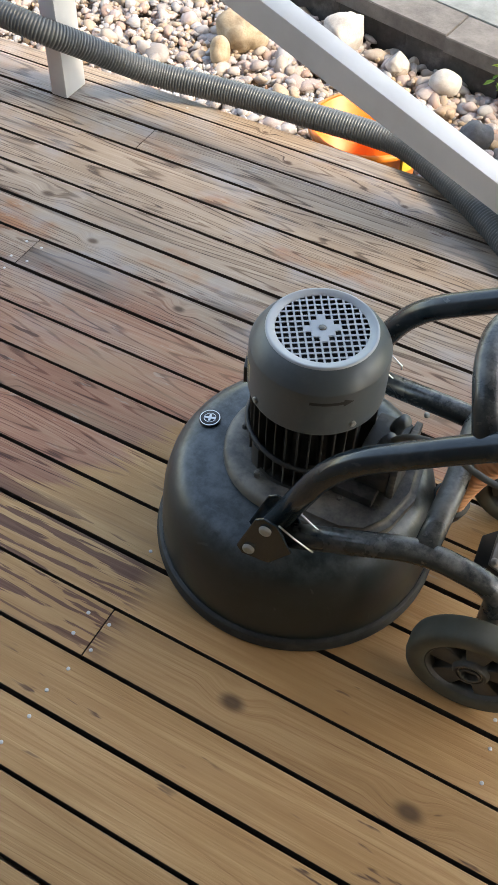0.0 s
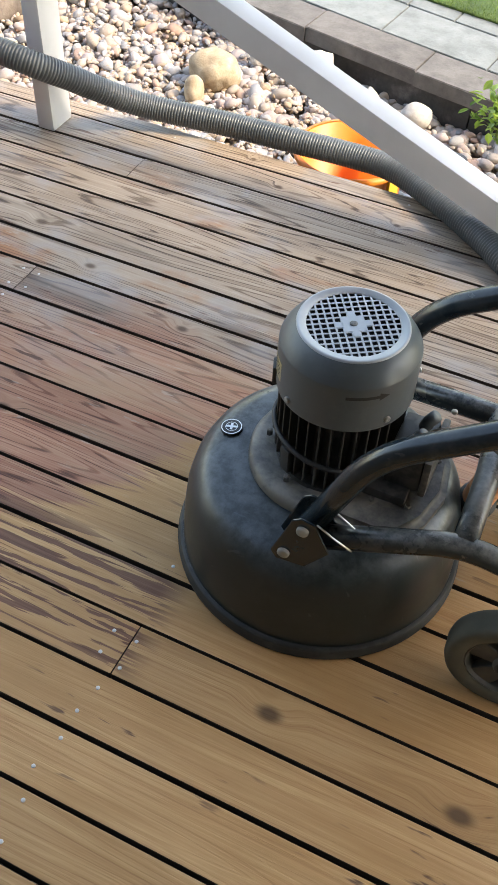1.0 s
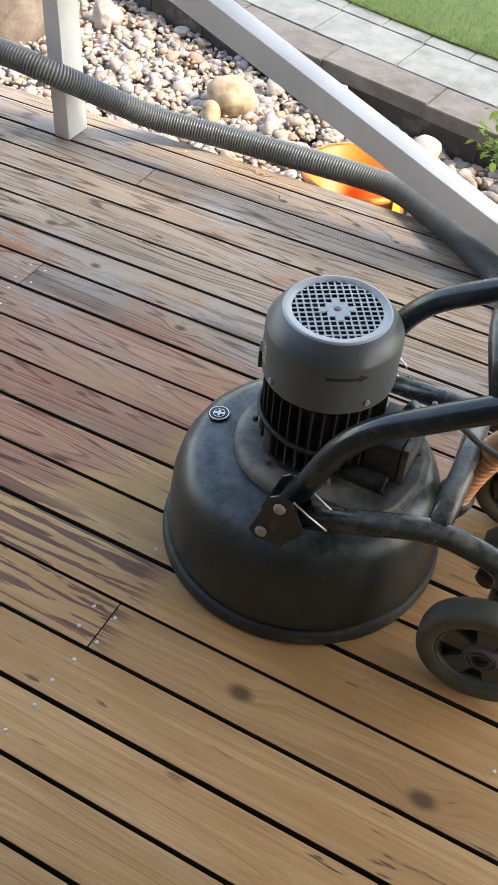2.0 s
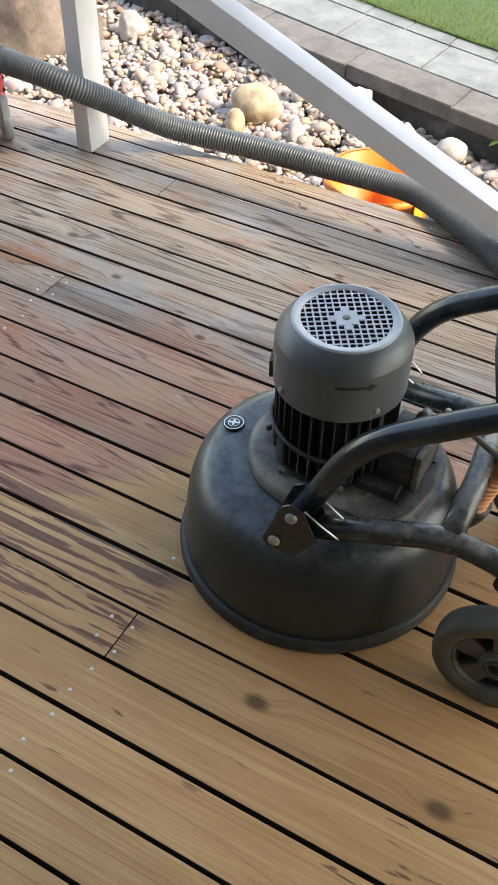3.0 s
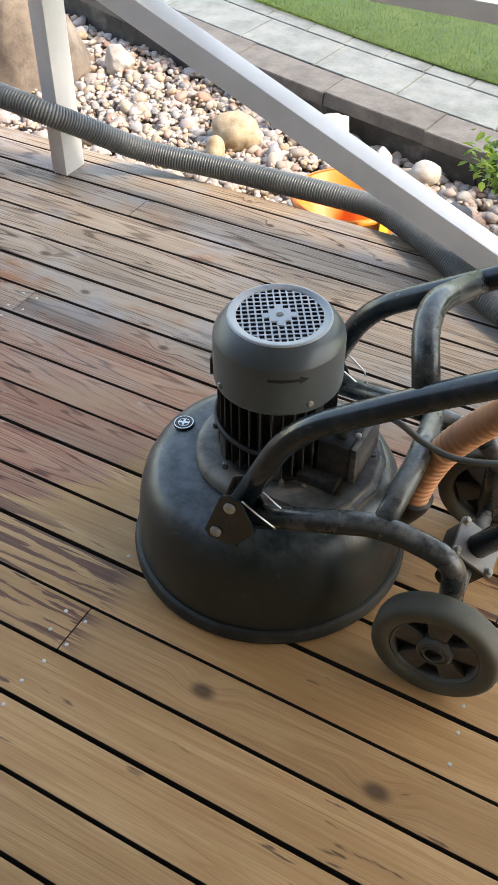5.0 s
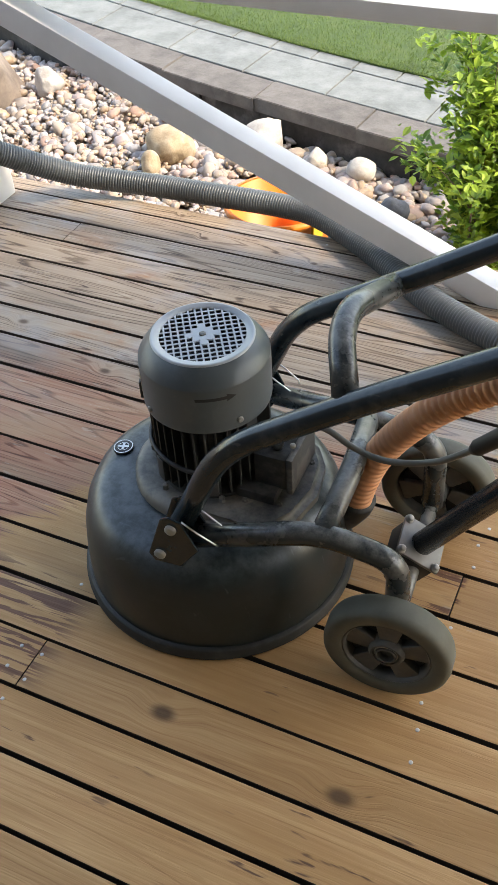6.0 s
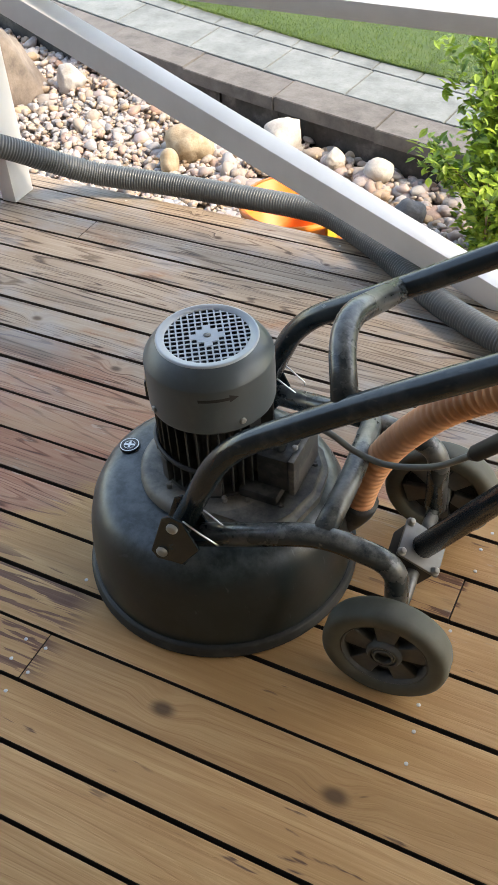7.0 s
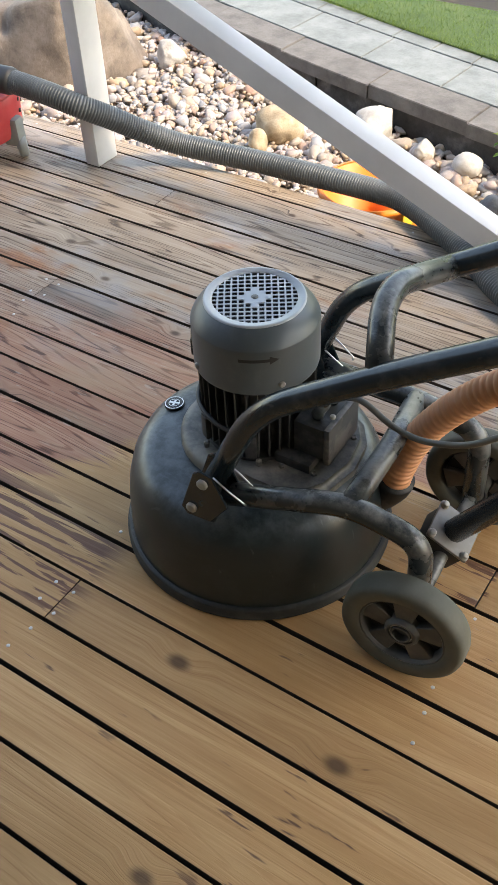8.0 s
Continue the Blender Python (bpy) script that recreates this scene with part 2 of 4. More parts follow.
M_SKIRT = painted_grey("skirt_rubber", (0.016, 0.017, 0.017), (0.07, 0.068, 0.062), 0.35, 0.62)
M_BLACK = Mat("black_plastic", 0.55, color=(0.018, 0.018, 0.019)).m
# near-black that stands for the shade inside hollows
M_DARK = Mat("hollow_shade", 0.9, color=(0.012, 0.012, 0.013)).m
M_STEEL = painted_grey("zinc_steel", (0.30, 0.29, 0.26), (0.20, 0.18, 0.15), 0.5, 0.42)
M_CLAMP = painted_grey("dull_zinc", (0.17, 0.163, 0.148), (0.11, 0.10, 0.085), 0.5, 0.45)
M_BRIGHT = Mat("bright_steel", 0.28, 1.0, (0.62, 0.62, 0.60)).m


def simple(name, base, alt, scale, rough, bump=0.2, spec=0.5):
    w = Mat(name, rough, spec=spec)
    loc = w.local()
    n = w.noise(loc, scale, 5, 0.6)
    w.color(w.mix(w.span(n, 0.35, 0.7), base, alt))
    w.rough(w.math("MULTIPLY_ADD", n, 0.2, rough - 0.1))
    w.bump(w.noise(loc, scale * 6, 4, 0.6), bump, 0.001)
    return w.m


M_TYRE = simple("grey_rubber", (0.075, 0.074, 0.056), (0.105, 0.102, 0.080), 14, 0.68)
M_RIM = simple("wheel_rim_plastic", (0.060, 0.062, 0.058), (0.11, 0.105, 0.095), 20, 0.55)
M_HOSE = simple("grey_hose_plastic", (0.070, 0.080, 0.086), (0.105, 0.116, 0.122), 6, 0.38)
M_HOSE_END = simple("black_hose_cuff", (0.022, 0.023, 0.025), (0.045, 0.046, 0.048), 10, 0.45)
M_ORANGE = simple("orange_hose_plastic", (0.66, 0.29, 0.12), (0.58, 0.28, 0.14), 9, 0.48)
M_CABLE = simple("grey_cable_rubber", (0.10, 0.095, 0.08), (0.15, 0.14, 0.12), 12, 0.6)
M_WHITE = simple("white_paint", (0.66, 0.655, 0.65), (0.58, 0.575, 0.57), 5, 0.5, 0.12)
M_BUCKET = simple("orange_plastic", (0.85, 0.20, 0.012), (0.78, 0.24, 0.03), 6, 0.42)
M_BUCKET_RIM = simple("yellow_plastic", (0.85, 0.55, 0.06), (0.75, 0.45, 0.05), 8, 0.4)
M_RED = simple("red_plastic", (0.52, 0.022, 0.028), (0.60, 0.10, 0.10), 5, 0.4)
M_GREYP = simple("grey_plastic", (0.22, 0.23, 0.22), (0.30, 0.31, 0.29), 8, 0.55)
M_LABEL = simple("label_foil", (0.52, 0.44, 0.22), (0.36, 0.33, 0.24), 40, 0.45)
M_NAIL = Mat("nail_steel", 0.45, 0.3, (0.60, 0.58, 0.55)).m
M_JOIST = simple("dark_joist_wood", (0.025, 0.018, 0.013), (0.018, 0.014, 0.011), 8, 0.9)
# near-black brown that puts the shade between boards into their sides
M_EDGE = simple("gap_shade_edge", (0.035, 0.022, 0.014), (0.06, 0.038, 0.024), 12, 0.9)
# dark browns for the unseen light blockers, kept low to limit bounce
M_SHADE_WALL = simple("shade_wall_brown", (0.115, 0.088, 0.066), (0.095, 0.073, 0.056), 3, 0.8)
M_SHADE_ROOF = simple("shade_roof_brown", (0.12, 0.095, 0.072), (0.10, 0.08, 0.06), 3, 0.8)


def stone_mat(name, island=False):
    w = Mat(name, 0.62)
    r = w.island() if island else w.chance()
    base = w.ramp(r, [(0.0, (0.40, 0.36, 0.32)), (0.12, (0.38, 0.27, 0.18)), (0.22, (0.47, 0.44, 0.42)), (0.34, (0.25, 0.26, 0.28)),
                      (0.44, (0.43, 0.31, 0.20)), (0.55, (0.36, 0.355, 0.36)), (0.65, (0.36, 0.22, 0.16)), (0.76, (0.50, 0.46, 0.44)), (0.88, (0.44, 0.35, 0.33)), (1.0, (0.27, 0.25, 0.24))])
    loc = w.local()
    n = w.noise(loc, 24.0, 5, 0.65)
    sp = w.noise(loc, 130.0, 3, 0.6)
    c = w.mix(w.math("MULTIPLY", w.span(n, 0.45, 0.7), 0.35), base, (0.30, 0.24, 0.18))
    c = w.mix(w.math("MULTIPLY", w.span(sp, 0.55, 0.7), 0.22), c, (0.62, 0.58, 0.52))
    w.color(c)
    w.bump(w.math("ADD", n, w.math("MULTIPLY", sp, 0.4)), 0.35, 0.003)
    return w.m


M_STONE = stone_mat("river_stone")
M_STONES = stone_mat("river_stone_mixed", True)


def rock_mat(name, a, b, c, scale):
    w = Mat(name, 0.8)
    loc = w.local()
    n = w.noise(loc, scale, 6, 0.65)
    f = w.noise(loc, scale * 9, 4, 0.6)
    col = w.ramp(n, [(0.3, a), (0.52, b), (0.72, c)])
    w.color(w.mix(w.math("MULTIPLY", w.span(f, 0.5, 0.7), 0.3), col, a))
    w.bump(w.math("ADD", n, w.math("MULTIPLY", f, 0.5)), 0.6, 0.006)
    return w.m


M_BOULDER = rock_mat("tan_boulder_stone", (0.24, 0.17, 0.10), (0.42, 0.33, 0.22), (0.52, 0.44, 0.33), 14)
M_BIGROCK = rock_mat("brown_sandstone", (0.10, 0.08, 0.066), (0.20, 0.160, 0.130), (0.28, 0.232, 0.195), 9)
M_WROCK = rock_mat("white_quartz", (0.34, 0.30, 0.26), (0.52, 0.49, 0.45), (0.62, 0.60, 0.57), 12)
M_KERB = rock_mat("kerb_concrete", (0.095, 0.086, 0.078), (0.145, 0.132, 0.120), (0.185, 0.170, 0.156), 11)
M_KERBF = rock_mat("dark_kerb_wall_concrete", (0.030, 0.028, 0.027), (0.062, 0.058, 0.054), (0.16, 0.15, 0.14), 9)
M_PATH = rock_mat("blue_grey_stamped_concrete", (0.135, 0.145, 0.140), (0.20, 0.215, 0.208), (0.255, 0.27, 0.26), 8)
M_SOIL = rock_mat("gravel_bed_soil", (0.16, 0.13, 0.105), (0.25, 0.21, 0.17), (0.33, 0.28, 0.23), 20)
M_LAWN = rock_mat("lawn_soil", (0.040, 0.070, 0.016), (0.062, 0.105, 0.024), (0.095, 0.125, 0.036), 9)


def leaf_mat(name, dark, light, per_island):
    w = Mat(name, 0.42)
    r = w.island() if per_island else w.chance()
    c = w.ramp(r, [(0.0, dark), (0.55, tuple((a + b) / 2 for a, b in zip(dark, light))), (1.0, light)])
    w.color(c)
    tr = w.node("BsdfTranslucent")
    w.put(tr.inputs[0], c)
    mx = w.node("MixShader")
    mx.inputs[0].default_value = 0.38
    w.t.links.new(w.b.outputs[0], mx.inputs[1])
    w.t.links.new(tr.outputs[0], mx.inputs[2])
    w.t.links.new(mx.outputs[0], w.t.nodes["Material Output"].inputs[0])
    return w.m


M_LEAF = leaf_mat("bush_leaf", (0.08, 0.19, 0.02), (0.46, 0.62, 0.09), False)
M_LEAVES = leaf_mat("bush_leaf_mixed", (0.055, 0.14, 0.017), (0.42, 0.58, 0.08), True)
M_GRASS = leaf_mat("grass_blade", (0.060, 0.115, 0.018), (0.20, 0.27, 0.06), True)
M_TWIG = simple("twig_bark", (0.12, 0.09, 0.06), (0.2, 0.16, 0.11), 30, 0.8)

# ---- ground, kerb, path, lawn ----
GZ, KZ = -0.48, -0.30          # gravel bed and kerb top


def front(x):
    """The kerb's front edge, a gentle curve."""
    x = max(-3.0, min(x, 1.0))
    return 2.605 - 0.22 * x + 0.03 * x * x


ground = link_mesh("ground", boxed((200, 200, 0.4), (0, 0, GZ - 0.245)), M_SOIL, False)
tagged(ground, "brown soil under the gravel bed and house", "ground", kind="structure")

bm = bmesh.new()
NX = 60
verts = []
for i in range(NX + 1):
    x = -14 + i * 28 / NX
    y = front(max(-4.5, min(x, 2.5))) + (0.56 + (0.012 * math.sin(x * 3)))
    verts.append((bm.verts.new((x, y, KZ + 0.012)), bm.verts.new((x, 90, KZ + 0.012))))
for a, b in zip(verts, verts[1:]):
    bm.faces.new((a[0], b[0], b[1], a[1]))
bm.normal_update()
bmesh.ops.solidify(bm, geom=bm.faces[:], thickness=0.15)
lawn = tagged(link_mesh("lawn", bm, M_LAWN, False), "mown green lawn beyond the path", "lawn", kind="structure")


def strip(x0, x1, d0, d1, z0, z1, gap, bevel, n=3):
    """One block between two offsets from the kerb's front curve."""
    bm = bmesh.new()
    xs = [x0 + gap / 2 + (x1 - x0 - gap) * k / n for k in range(n + 1)]
    rows = []
    for x in xs:
        ring = []
        for d, z in ((d0, z0), (d1, z0), (d1, z1), (d0, z1)):
            lean = -0.19 * d
            ring.append(bm.verts.new((x + lean * -1.0 * 0.55, front(x) + d, z)))
        rows.append(ring)
    for a, b in zip(rows, rows[1:]):
        for k in range(4):
            bm.faces.new((a[k], b[k], b[(k + 1) % 4], a[(k + 1) % 4]))
    bm.faces.new(rows[0][::-1])
    bm.faces.new(rows[-1])
    bmesh.ops.recalc_face_normals(bm, faces=bm.faces)
    top = [e for e in bm.edges if all(v.co.z > z1 - 1e-4 for v in e.verts) and e.is_manifold and e.calc_face_angle(0) > 0.5]
    if bevel:
        bmesh.ops.bevel(bm, geom=top, offset=bevel, segments=2, affect="EDGES")
    return bm


kerb = tagged(new("kerb"), "grey concrete kerb of cap slabs on a dark wall", "kerb", kind="structure")
rk = random.Random(4)
x = -4.2
while x < 2.2:
    step = rk.uniform(0.44, 0.52)
    part("cap_slab", strip(x, x + step, rk.uniform(-0.006, 0.006), 0.18, KZ - 0.055, KZ + rk.uniform(-0.003, 0.003), 0.003, 0.003), M_KERB, kerb, smooth=False)
    x += step
x = -4.2
while x < 2.2:
    step = rk.uniform(0.26, 0.42)
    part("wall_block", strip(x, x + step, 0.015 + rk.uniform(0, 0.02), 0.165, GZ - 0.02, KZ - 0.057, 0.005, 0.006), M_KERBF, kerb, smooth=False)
    x += step

path = tagged(new("pavement"), "blue-grey stamped concrete path in large slabs", "path", kind="structure")
x = -4.4
while x < 2.4:
    step = rk.uniform(0.40, 0.52)
    part("slab", strip(x, x + step, 0.186, 0.445, KZ - 0.1, KZ + 0.002, 0.005, 0.002), M_PATH, path, smooth=False)
    for half in (0, 0.5):
        part("edge_slab", strip(x + 0.2 + half * step, x + 0.2 + (half + 0.5) * step, 0.452, 0.56, KZ - 0.1, KZ + 0.003, 0.005, 0.002), M_PATH, path, smooth=False)
    x += step

# ---- deck ----
PITCH, BOARD, THICK = 0.1, 0.0927, 0.034
floor = tagged(new("floor"), "porch deck of narrow boards, half sanded pale, half weathered", "deck", kind="structure")
joints = {0: [0.012], 12: [-0.668], 3: [0.018], 6: [-0.008], 4: [0.622], 7: [-0.66], -5: [0.64]}
rd = random.Random(11)


def deck_board(x0, x1, row):
    ripped = 0.036 if row == 14 else 0.0          # the outermost board is narrower
    bm = boxed((x1 - x0 - 0.0015, BOARD - ripped + rd.uniform(-0.0015, 0.0015), THICK), ((x0 + x1) / 2, row * PITCH + PITCH / 2 - ripped / 2 + rd.uniform(-0.001, 0.001), -THICK / 2 + rd.uniform(-0.0008, 0.0004)), 0.0018)
    ob = part("deck_board", bm, M_DECK, floor, smooth=False)
    # side faces take the dark colour so the gaps read as shaded
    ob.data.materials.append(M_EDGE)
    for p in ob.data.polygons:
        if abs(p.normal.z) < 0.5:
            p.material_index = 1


for row in range(-24, 15):
    cuts = [-4.0] + sorted(joints.get(row, [rd.choice((-1.95, -1.3, 1.28, 1.92))])) + [3.2]
    for a, b in zip(cuts, cuts[1:]):
        deck_board(a, b, row)
for jx in (-3.2, -2.56, -1.93, -1.3, -0.66, 0.0, 0.635, 1.28, 1.92, 2.56):
    part("joist", boxed((0.045, 3.85, 0.15), (jx, -0.47, -0.105)), M_JOIST, floor, smooth=False)
part("fascia", boxed((7.2, 0.022, 0.15), (-0.4, 1.469, -0.115)), M_JOIST, floor, smooth=False)
nail_mesh = None
for row in range(-6, 15):
    for jx in (-1.3, -0.66, 0.0, 0.635):
        if rd.random() < (0.6 if row > 6 else 0.3):
            continue
        for dy in (0.024, 0.076):
            offs = [rd.uniform(-0.012, 0.012)] if not any(abs(j - jx) < 0.05 for j in joints.get(row, [])) else [-0.022, 0.02]
            for o in offs:
                if nail_mesh is None:
                    ob = part("nail", lathe([(0.0034, -0.002), (0.0034, 0.0003), (0.0022, 0.0008)], 10, True), M_NAIL, floor)
                    nail_mesh = ob.data
                else:
                    ob = new("nail", nail_mesh)
                    ob.parent = floor
                ob.location = (jx + o, row * PITCH + dy + rd.uniform(-0.006, 0.006), 0.0)

# ---- unseen walls and roof, added behind and above to shape the light ----
wall_south = tagged(link_mesh("wall_south", boxed((14.0, 0.15, 3.4), (0.4, -2.1, 1.2)), M_SHADE_WALL, False), "unseen brown wall added behind the porch to cut light", "wall", kind="structure")
wall_east = tagged(link_mesh("wall_east", boxed((0.15, 1.9, 3.4), (2.1, -1.07, 1.2)), M_SHADE_WALL, False), "unseen brown wall added beside the porch to cut light", "wall", kind="structure")
ceiling = tagged(link_mesh("ceiling", boxed((4.7, 3.95, 0.12), (1.65, -0.475, 2.75)), M_SHADE_ROOF, False), "unseen plain brown roof added to shade the deck", "ceiling", kind="structure")

# ---- railing ----
railing = thing("porch_railing", "white painted timber railing with a diagonal brace", "railing", Matrix.Translation((-0.94, 1.345, 0)))


def rail_part(name, size, at, turn=None, label=""):
    return sharpen(part(name, boxed(size, Vector(at) - Vector((-0.94, 1.345, 0)), 0.004, turn), M_WHITE, railing, label))


rail_part("post", (0.049, 0.086, 1.0), (-0.968, 1.338, 0.5))
rail_part("post", (0.048, 0.088, 1.0), (0.735, 1.348, 0.5))
slope = math.atan2(0.418, 1.0)
bm = boxed((1.66, 0.065, 0.064), Vector((-0.185, 1.3275, 0.296)) - Vector((-0.94, 1.345, 0)), 0.004, Matrix.Rotation(slope, 4, "Y"))
cut = bmesh.ops.bisect_plane(bm, geom=bm.verts[:] + bm.edges[:] + bm.faces[:], plane_co=(0, 0, 0.001), plane_no=(0, 0, 1), clear_inner=True)
bmesh.ops.contextual_create(bm, geom=[e for e in cut["geom_cut"] if isinstance(e, bmesh.types.BMEdge)])
sharpen(part("diagonal_brace", bm, M_WHITE, railing))
rail_part("top_rail", (1.655, 0.115, 0.040), (-0.115, 1.375, 0.634))

# ---- floor grinder ----
AT = pose(0.197, 0.394, 0, 0, 0, -4.8) @ Matrix.Scale(0.938, 4)
grinder = thing("floor_grinder", "dusty dark grey single-disc floor grinding machine standing on the deck", "floor grinder", AT)
TAU = 2 * math.pi
SIDE = radians(9)              # the handle's way


def side(x, y, z):
    """A place in the machine's own axes: x towards the handle, y to the far side."""
    return (x * math.cos(SIDE) - y * math.sin(SIDE), x * math.sin(SIDE) + y * math.cos(SIDE), z)


WIDE = 1.055
bell = sharpen(part("bell_housing", lathe([(r * WIDE, z) for r, z in [(0.228, 0.02), (0.236, 0.024), (0.2355, 0.05), (0.233, 0.095), (0.2285, 0.135), (0.2205, 0.167), (0.208, 0.192),
                                           (0.192, 0.207), (0.172, 0.2145), (0.12, 0.219), (0.05, 0.2195)]], 96, True), M_BELL, grinder, "dark grey dusty domed steel housing"), 60)
part("skirt_ring", lathe([(r * WIDE, z) for r, z in [(0.230, 0.001), (0.2445, 0.001), (0.2465, 0.004), (0.2465, 0.013), (0.2435, 0.0165), (0.2445, 0.021), (0.2415, 0.0265), (0.234, 0.027)]], 96), M_SKIRT, grinder, "dark rubber skirt ring")
part("collar", lathe([(0.112, 0.2185), (0.1335, 0.2185), (0.137, 0.224), (0.136, 0.236), (0.130, 0.2445), (0.118, 0.2465), (0.09, 0.242)], 72, True), M_PLATE, grinder)

bm = bmesh.new()
ring = []
for a, r in ((-95, 0.125), (-78, 0.132), (-60, 0.150), (-46, 0.178), (-34, 0.198), (-20, 0.203), (0, 0.204), (20, 0.203), (34, 0.196), (48, 0.175), (62, 0.15), (80, 0.13), (95, 0.125)):
    ring.append(bm.verts.new((r * math.cos(radians(a + 4)), r * math.sin(radians(a + 4)), 0.2185)))
f = bm.faces.new(ring)
up = bmesh.ops.extrude_face_region(bm, geom=[f])
bmesh.ops.translate(bm, vec=(0, 0, 0.026), verts=[v for v in up["geom"] if isinstance(v, bmesh.types.BMVert)])
bmesh.ops.bevel(bm, geom=[e for e in bm.edges if all(v.co.z > 0.24 for v in e.verts)], offset=0.012, segments=3, affect="EDGES")
bmesh.ops.recalc_face_normals(bm, faces=bm.faces)
sharpen(part("motor_plate", bm, M_PLATE, grinder, "dusty grey raised mounting plate"), 50)
for px, py in ((0.104, -0.062), (0.165, 0.07), (0.16, -0.045)):
    b = lathe([(0.006, 0.243), (0.006, 0.2475), (0.0045, 0.249), (0.002, 0.2475)], 6, True)
    bmesh.ops.translate(b, vec=(px, py, 0), verts=b.verts)
    part("stud", b, M_PLATE, grinder, smooth=False)

# badge on the dome
bpos, btilt = Vector((-0.178, -0.024, 0.2172)), Matrix.Rotation(radians(-4), 4, "Y")
b = lathe([(0.0195, -0.002), (0.0195, 0.0012), (0.018, 0.002)], 32, True)
bmesh.ops.transform(b, matrix=Matrix.Translation(bpos) @ btilt, verts=b.verts)
badge = part("badge", b, M_BLACK, grinder, "round black and silver badge")
for r0, r1 in ((0.0165, 0.0182), (0.0098, 0.0108)):
    b = lathe([(r0, 0.0022), (r1, 0.0022)], 32)
    bmesh.ops.transform(b, matrix=Matrix.Translation(bpos) @ btilt, verts=b.verts)
    part("badge_ring", b, M_BRIGHT, badge)
for sx, sy, rz in ((0.019, 0.004, 20), (0.004, 0.015, 20)):
    part("badge_bar", boxed((sx, sy, 0.0008), bpos + Vector((0, 0, 0.0024)), 0, btilt @ Matrix.Rotation(radians(rz), 4, "Z")), M_BRIGHT, badge, smooth=False)

# motor
CX, CY = 0.006, 0.004
move = Matrix.Translation((CX, CY, 0))


def on_motor(name, bm, mat, label="", parent=None, smooth=True):
    bmesh.ops.transform(bm, matrix=move, verts=bm.verts)
    return part(name, bm, mat, parent or grinder, label, smooth)


body = on_motor("motor_body", lathe([(0.098, 0.238), (0.098, 0.252), (0.080, 0.256), (0.080, 0.432), (0.05, 0.435)], 48, True), M_FIN, "black dusty ribbed motor housing")
sharpen(body, 40)
fin_mesh = None
for k in range(34):
    ang = TAU * k / 34
    if abs((ang + 0.25) % TAU - 0.25) < 0.25:
        continue
    if fin_mesh is None:
        ob = part("cooling_fin", boxed((0.024, 0.0032, 0.165), (0.090, 0, 0.340), 0.001, seg=1), M_FIN, body, smooth=False)
        fin_mesh = ob.data
    else:
        ob = new("cooling_fin", fin_mesh)
        ob.parent = body
    ob.matrix_basis = move @ Matrix.Rotation(ang, 4, "Z")
for ang in (100, 190, 245, 300):
    b = boxed((0.018, 0.020, 0.05), (0.100, 0, 0.285), 0.003)
    bmesh.ops.rotate(b, matrix=Matrix.Rotation(radians(ang), 3, "Z"), verts=b.verts)
    sharpen(on_motor("mounting_lug", b, M_FIN, "", body))
    b = lathe([(0.0055, 0.262), (0.0055, 0.272), (0.003, 0.274)], 6, True)
    bmesh.ops.translate(b, vec=(0.112 * math.cos(radians(ang + 7)), 0.112 * math.sin(radians(ang + 7)), -0.012), verts=b.verts)
    on_motor("flange_bolt", b, M_PLATE, "", body, False)
part("strap", sweep([Vector((CX + 0.1055 * math.cos(a), CY + 0.1055 * math.sin(a), 0.315 + 0.006 * math.sin(a * 2))) for a in np.linspace(radians(150), radians(300), 40)], 0.0042, 8), M_BLACK, body, "black cord round the motor")

TOP = 0.520
cover = sharpen(on_motor("fan_cover", lathe([(0.1040, 0.404), (0.1062, 0.402), (0.1072, 0.406), (0.1072, 0.484), (0.1064, 0.489), (0.1042, 0.494), (0.0975, 0.5040), (0.0905, 0.5130), (0.0860, 0.5170),
                                                 (0.0818, TOP + 0.0012), (0.0795, TOP + 0.0012), (0.0775, TOP - 0.0005), (0.0705, TOP - 0.0012)], 80), M_COVER, "grey painted sheet-steel fan cover"), 14)
# liner coloured as shade, seen through the grille holes
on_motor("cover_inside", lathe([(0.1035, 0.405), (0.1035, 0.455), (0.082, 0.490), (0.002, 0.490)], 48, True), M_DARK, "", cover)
bm = bmesh.new()
R, N = 0.0712, 13
cell = 2 * R / N
for k in range(N + 1):
    u = -R + k * cell
    if abs(u) < R - 0.004:
        half = math.sqrt(R * R - u * u)
        boxed((2 * half, 0.0029, 0.0014), (0, u, TOP - 0.0016), 0, bm=bm)
        boxed((0.0029, 2 * half, 0.0014), (u, 0, TOP - 0.0014), 0, bm=bm)
boxed((cell * 3.0, cell * 3.0, 0.0014), (0, 0, TOP - 0.0008), 0, bm=bm)
boxed((cell * 5.0, cell * 1.0, 0.0014), (0, 0, TOP - 0.0011), 0, bm=bm)
boxed((cell * 1.0, cell * 5.0, 0.0014), (0, 0, TOP - 0.0009), 0, bm=bm)
bmesh.ops.rotate(bm, matrix=Matrix.Rotation(radians(38), 3, "Z"), verts=bm.verts)
grille = on_motor("grille", bm, M_GRILLE, "punched square grid, pale grey for the sky's reflection", cover, False)
on_motor("grille_rim", lathe([(0.0842, TOP - 0.0012), (0.0830, TOP + 0.0018), (0.0800, TOP + 0.0022), (0.0780, TOP + 0.0003), (0.0695, TOP - 0.0004), (0.0695, TOP - 0.002)], 72), M_GRILLE, "rim paled for the sky's reflection", cover)
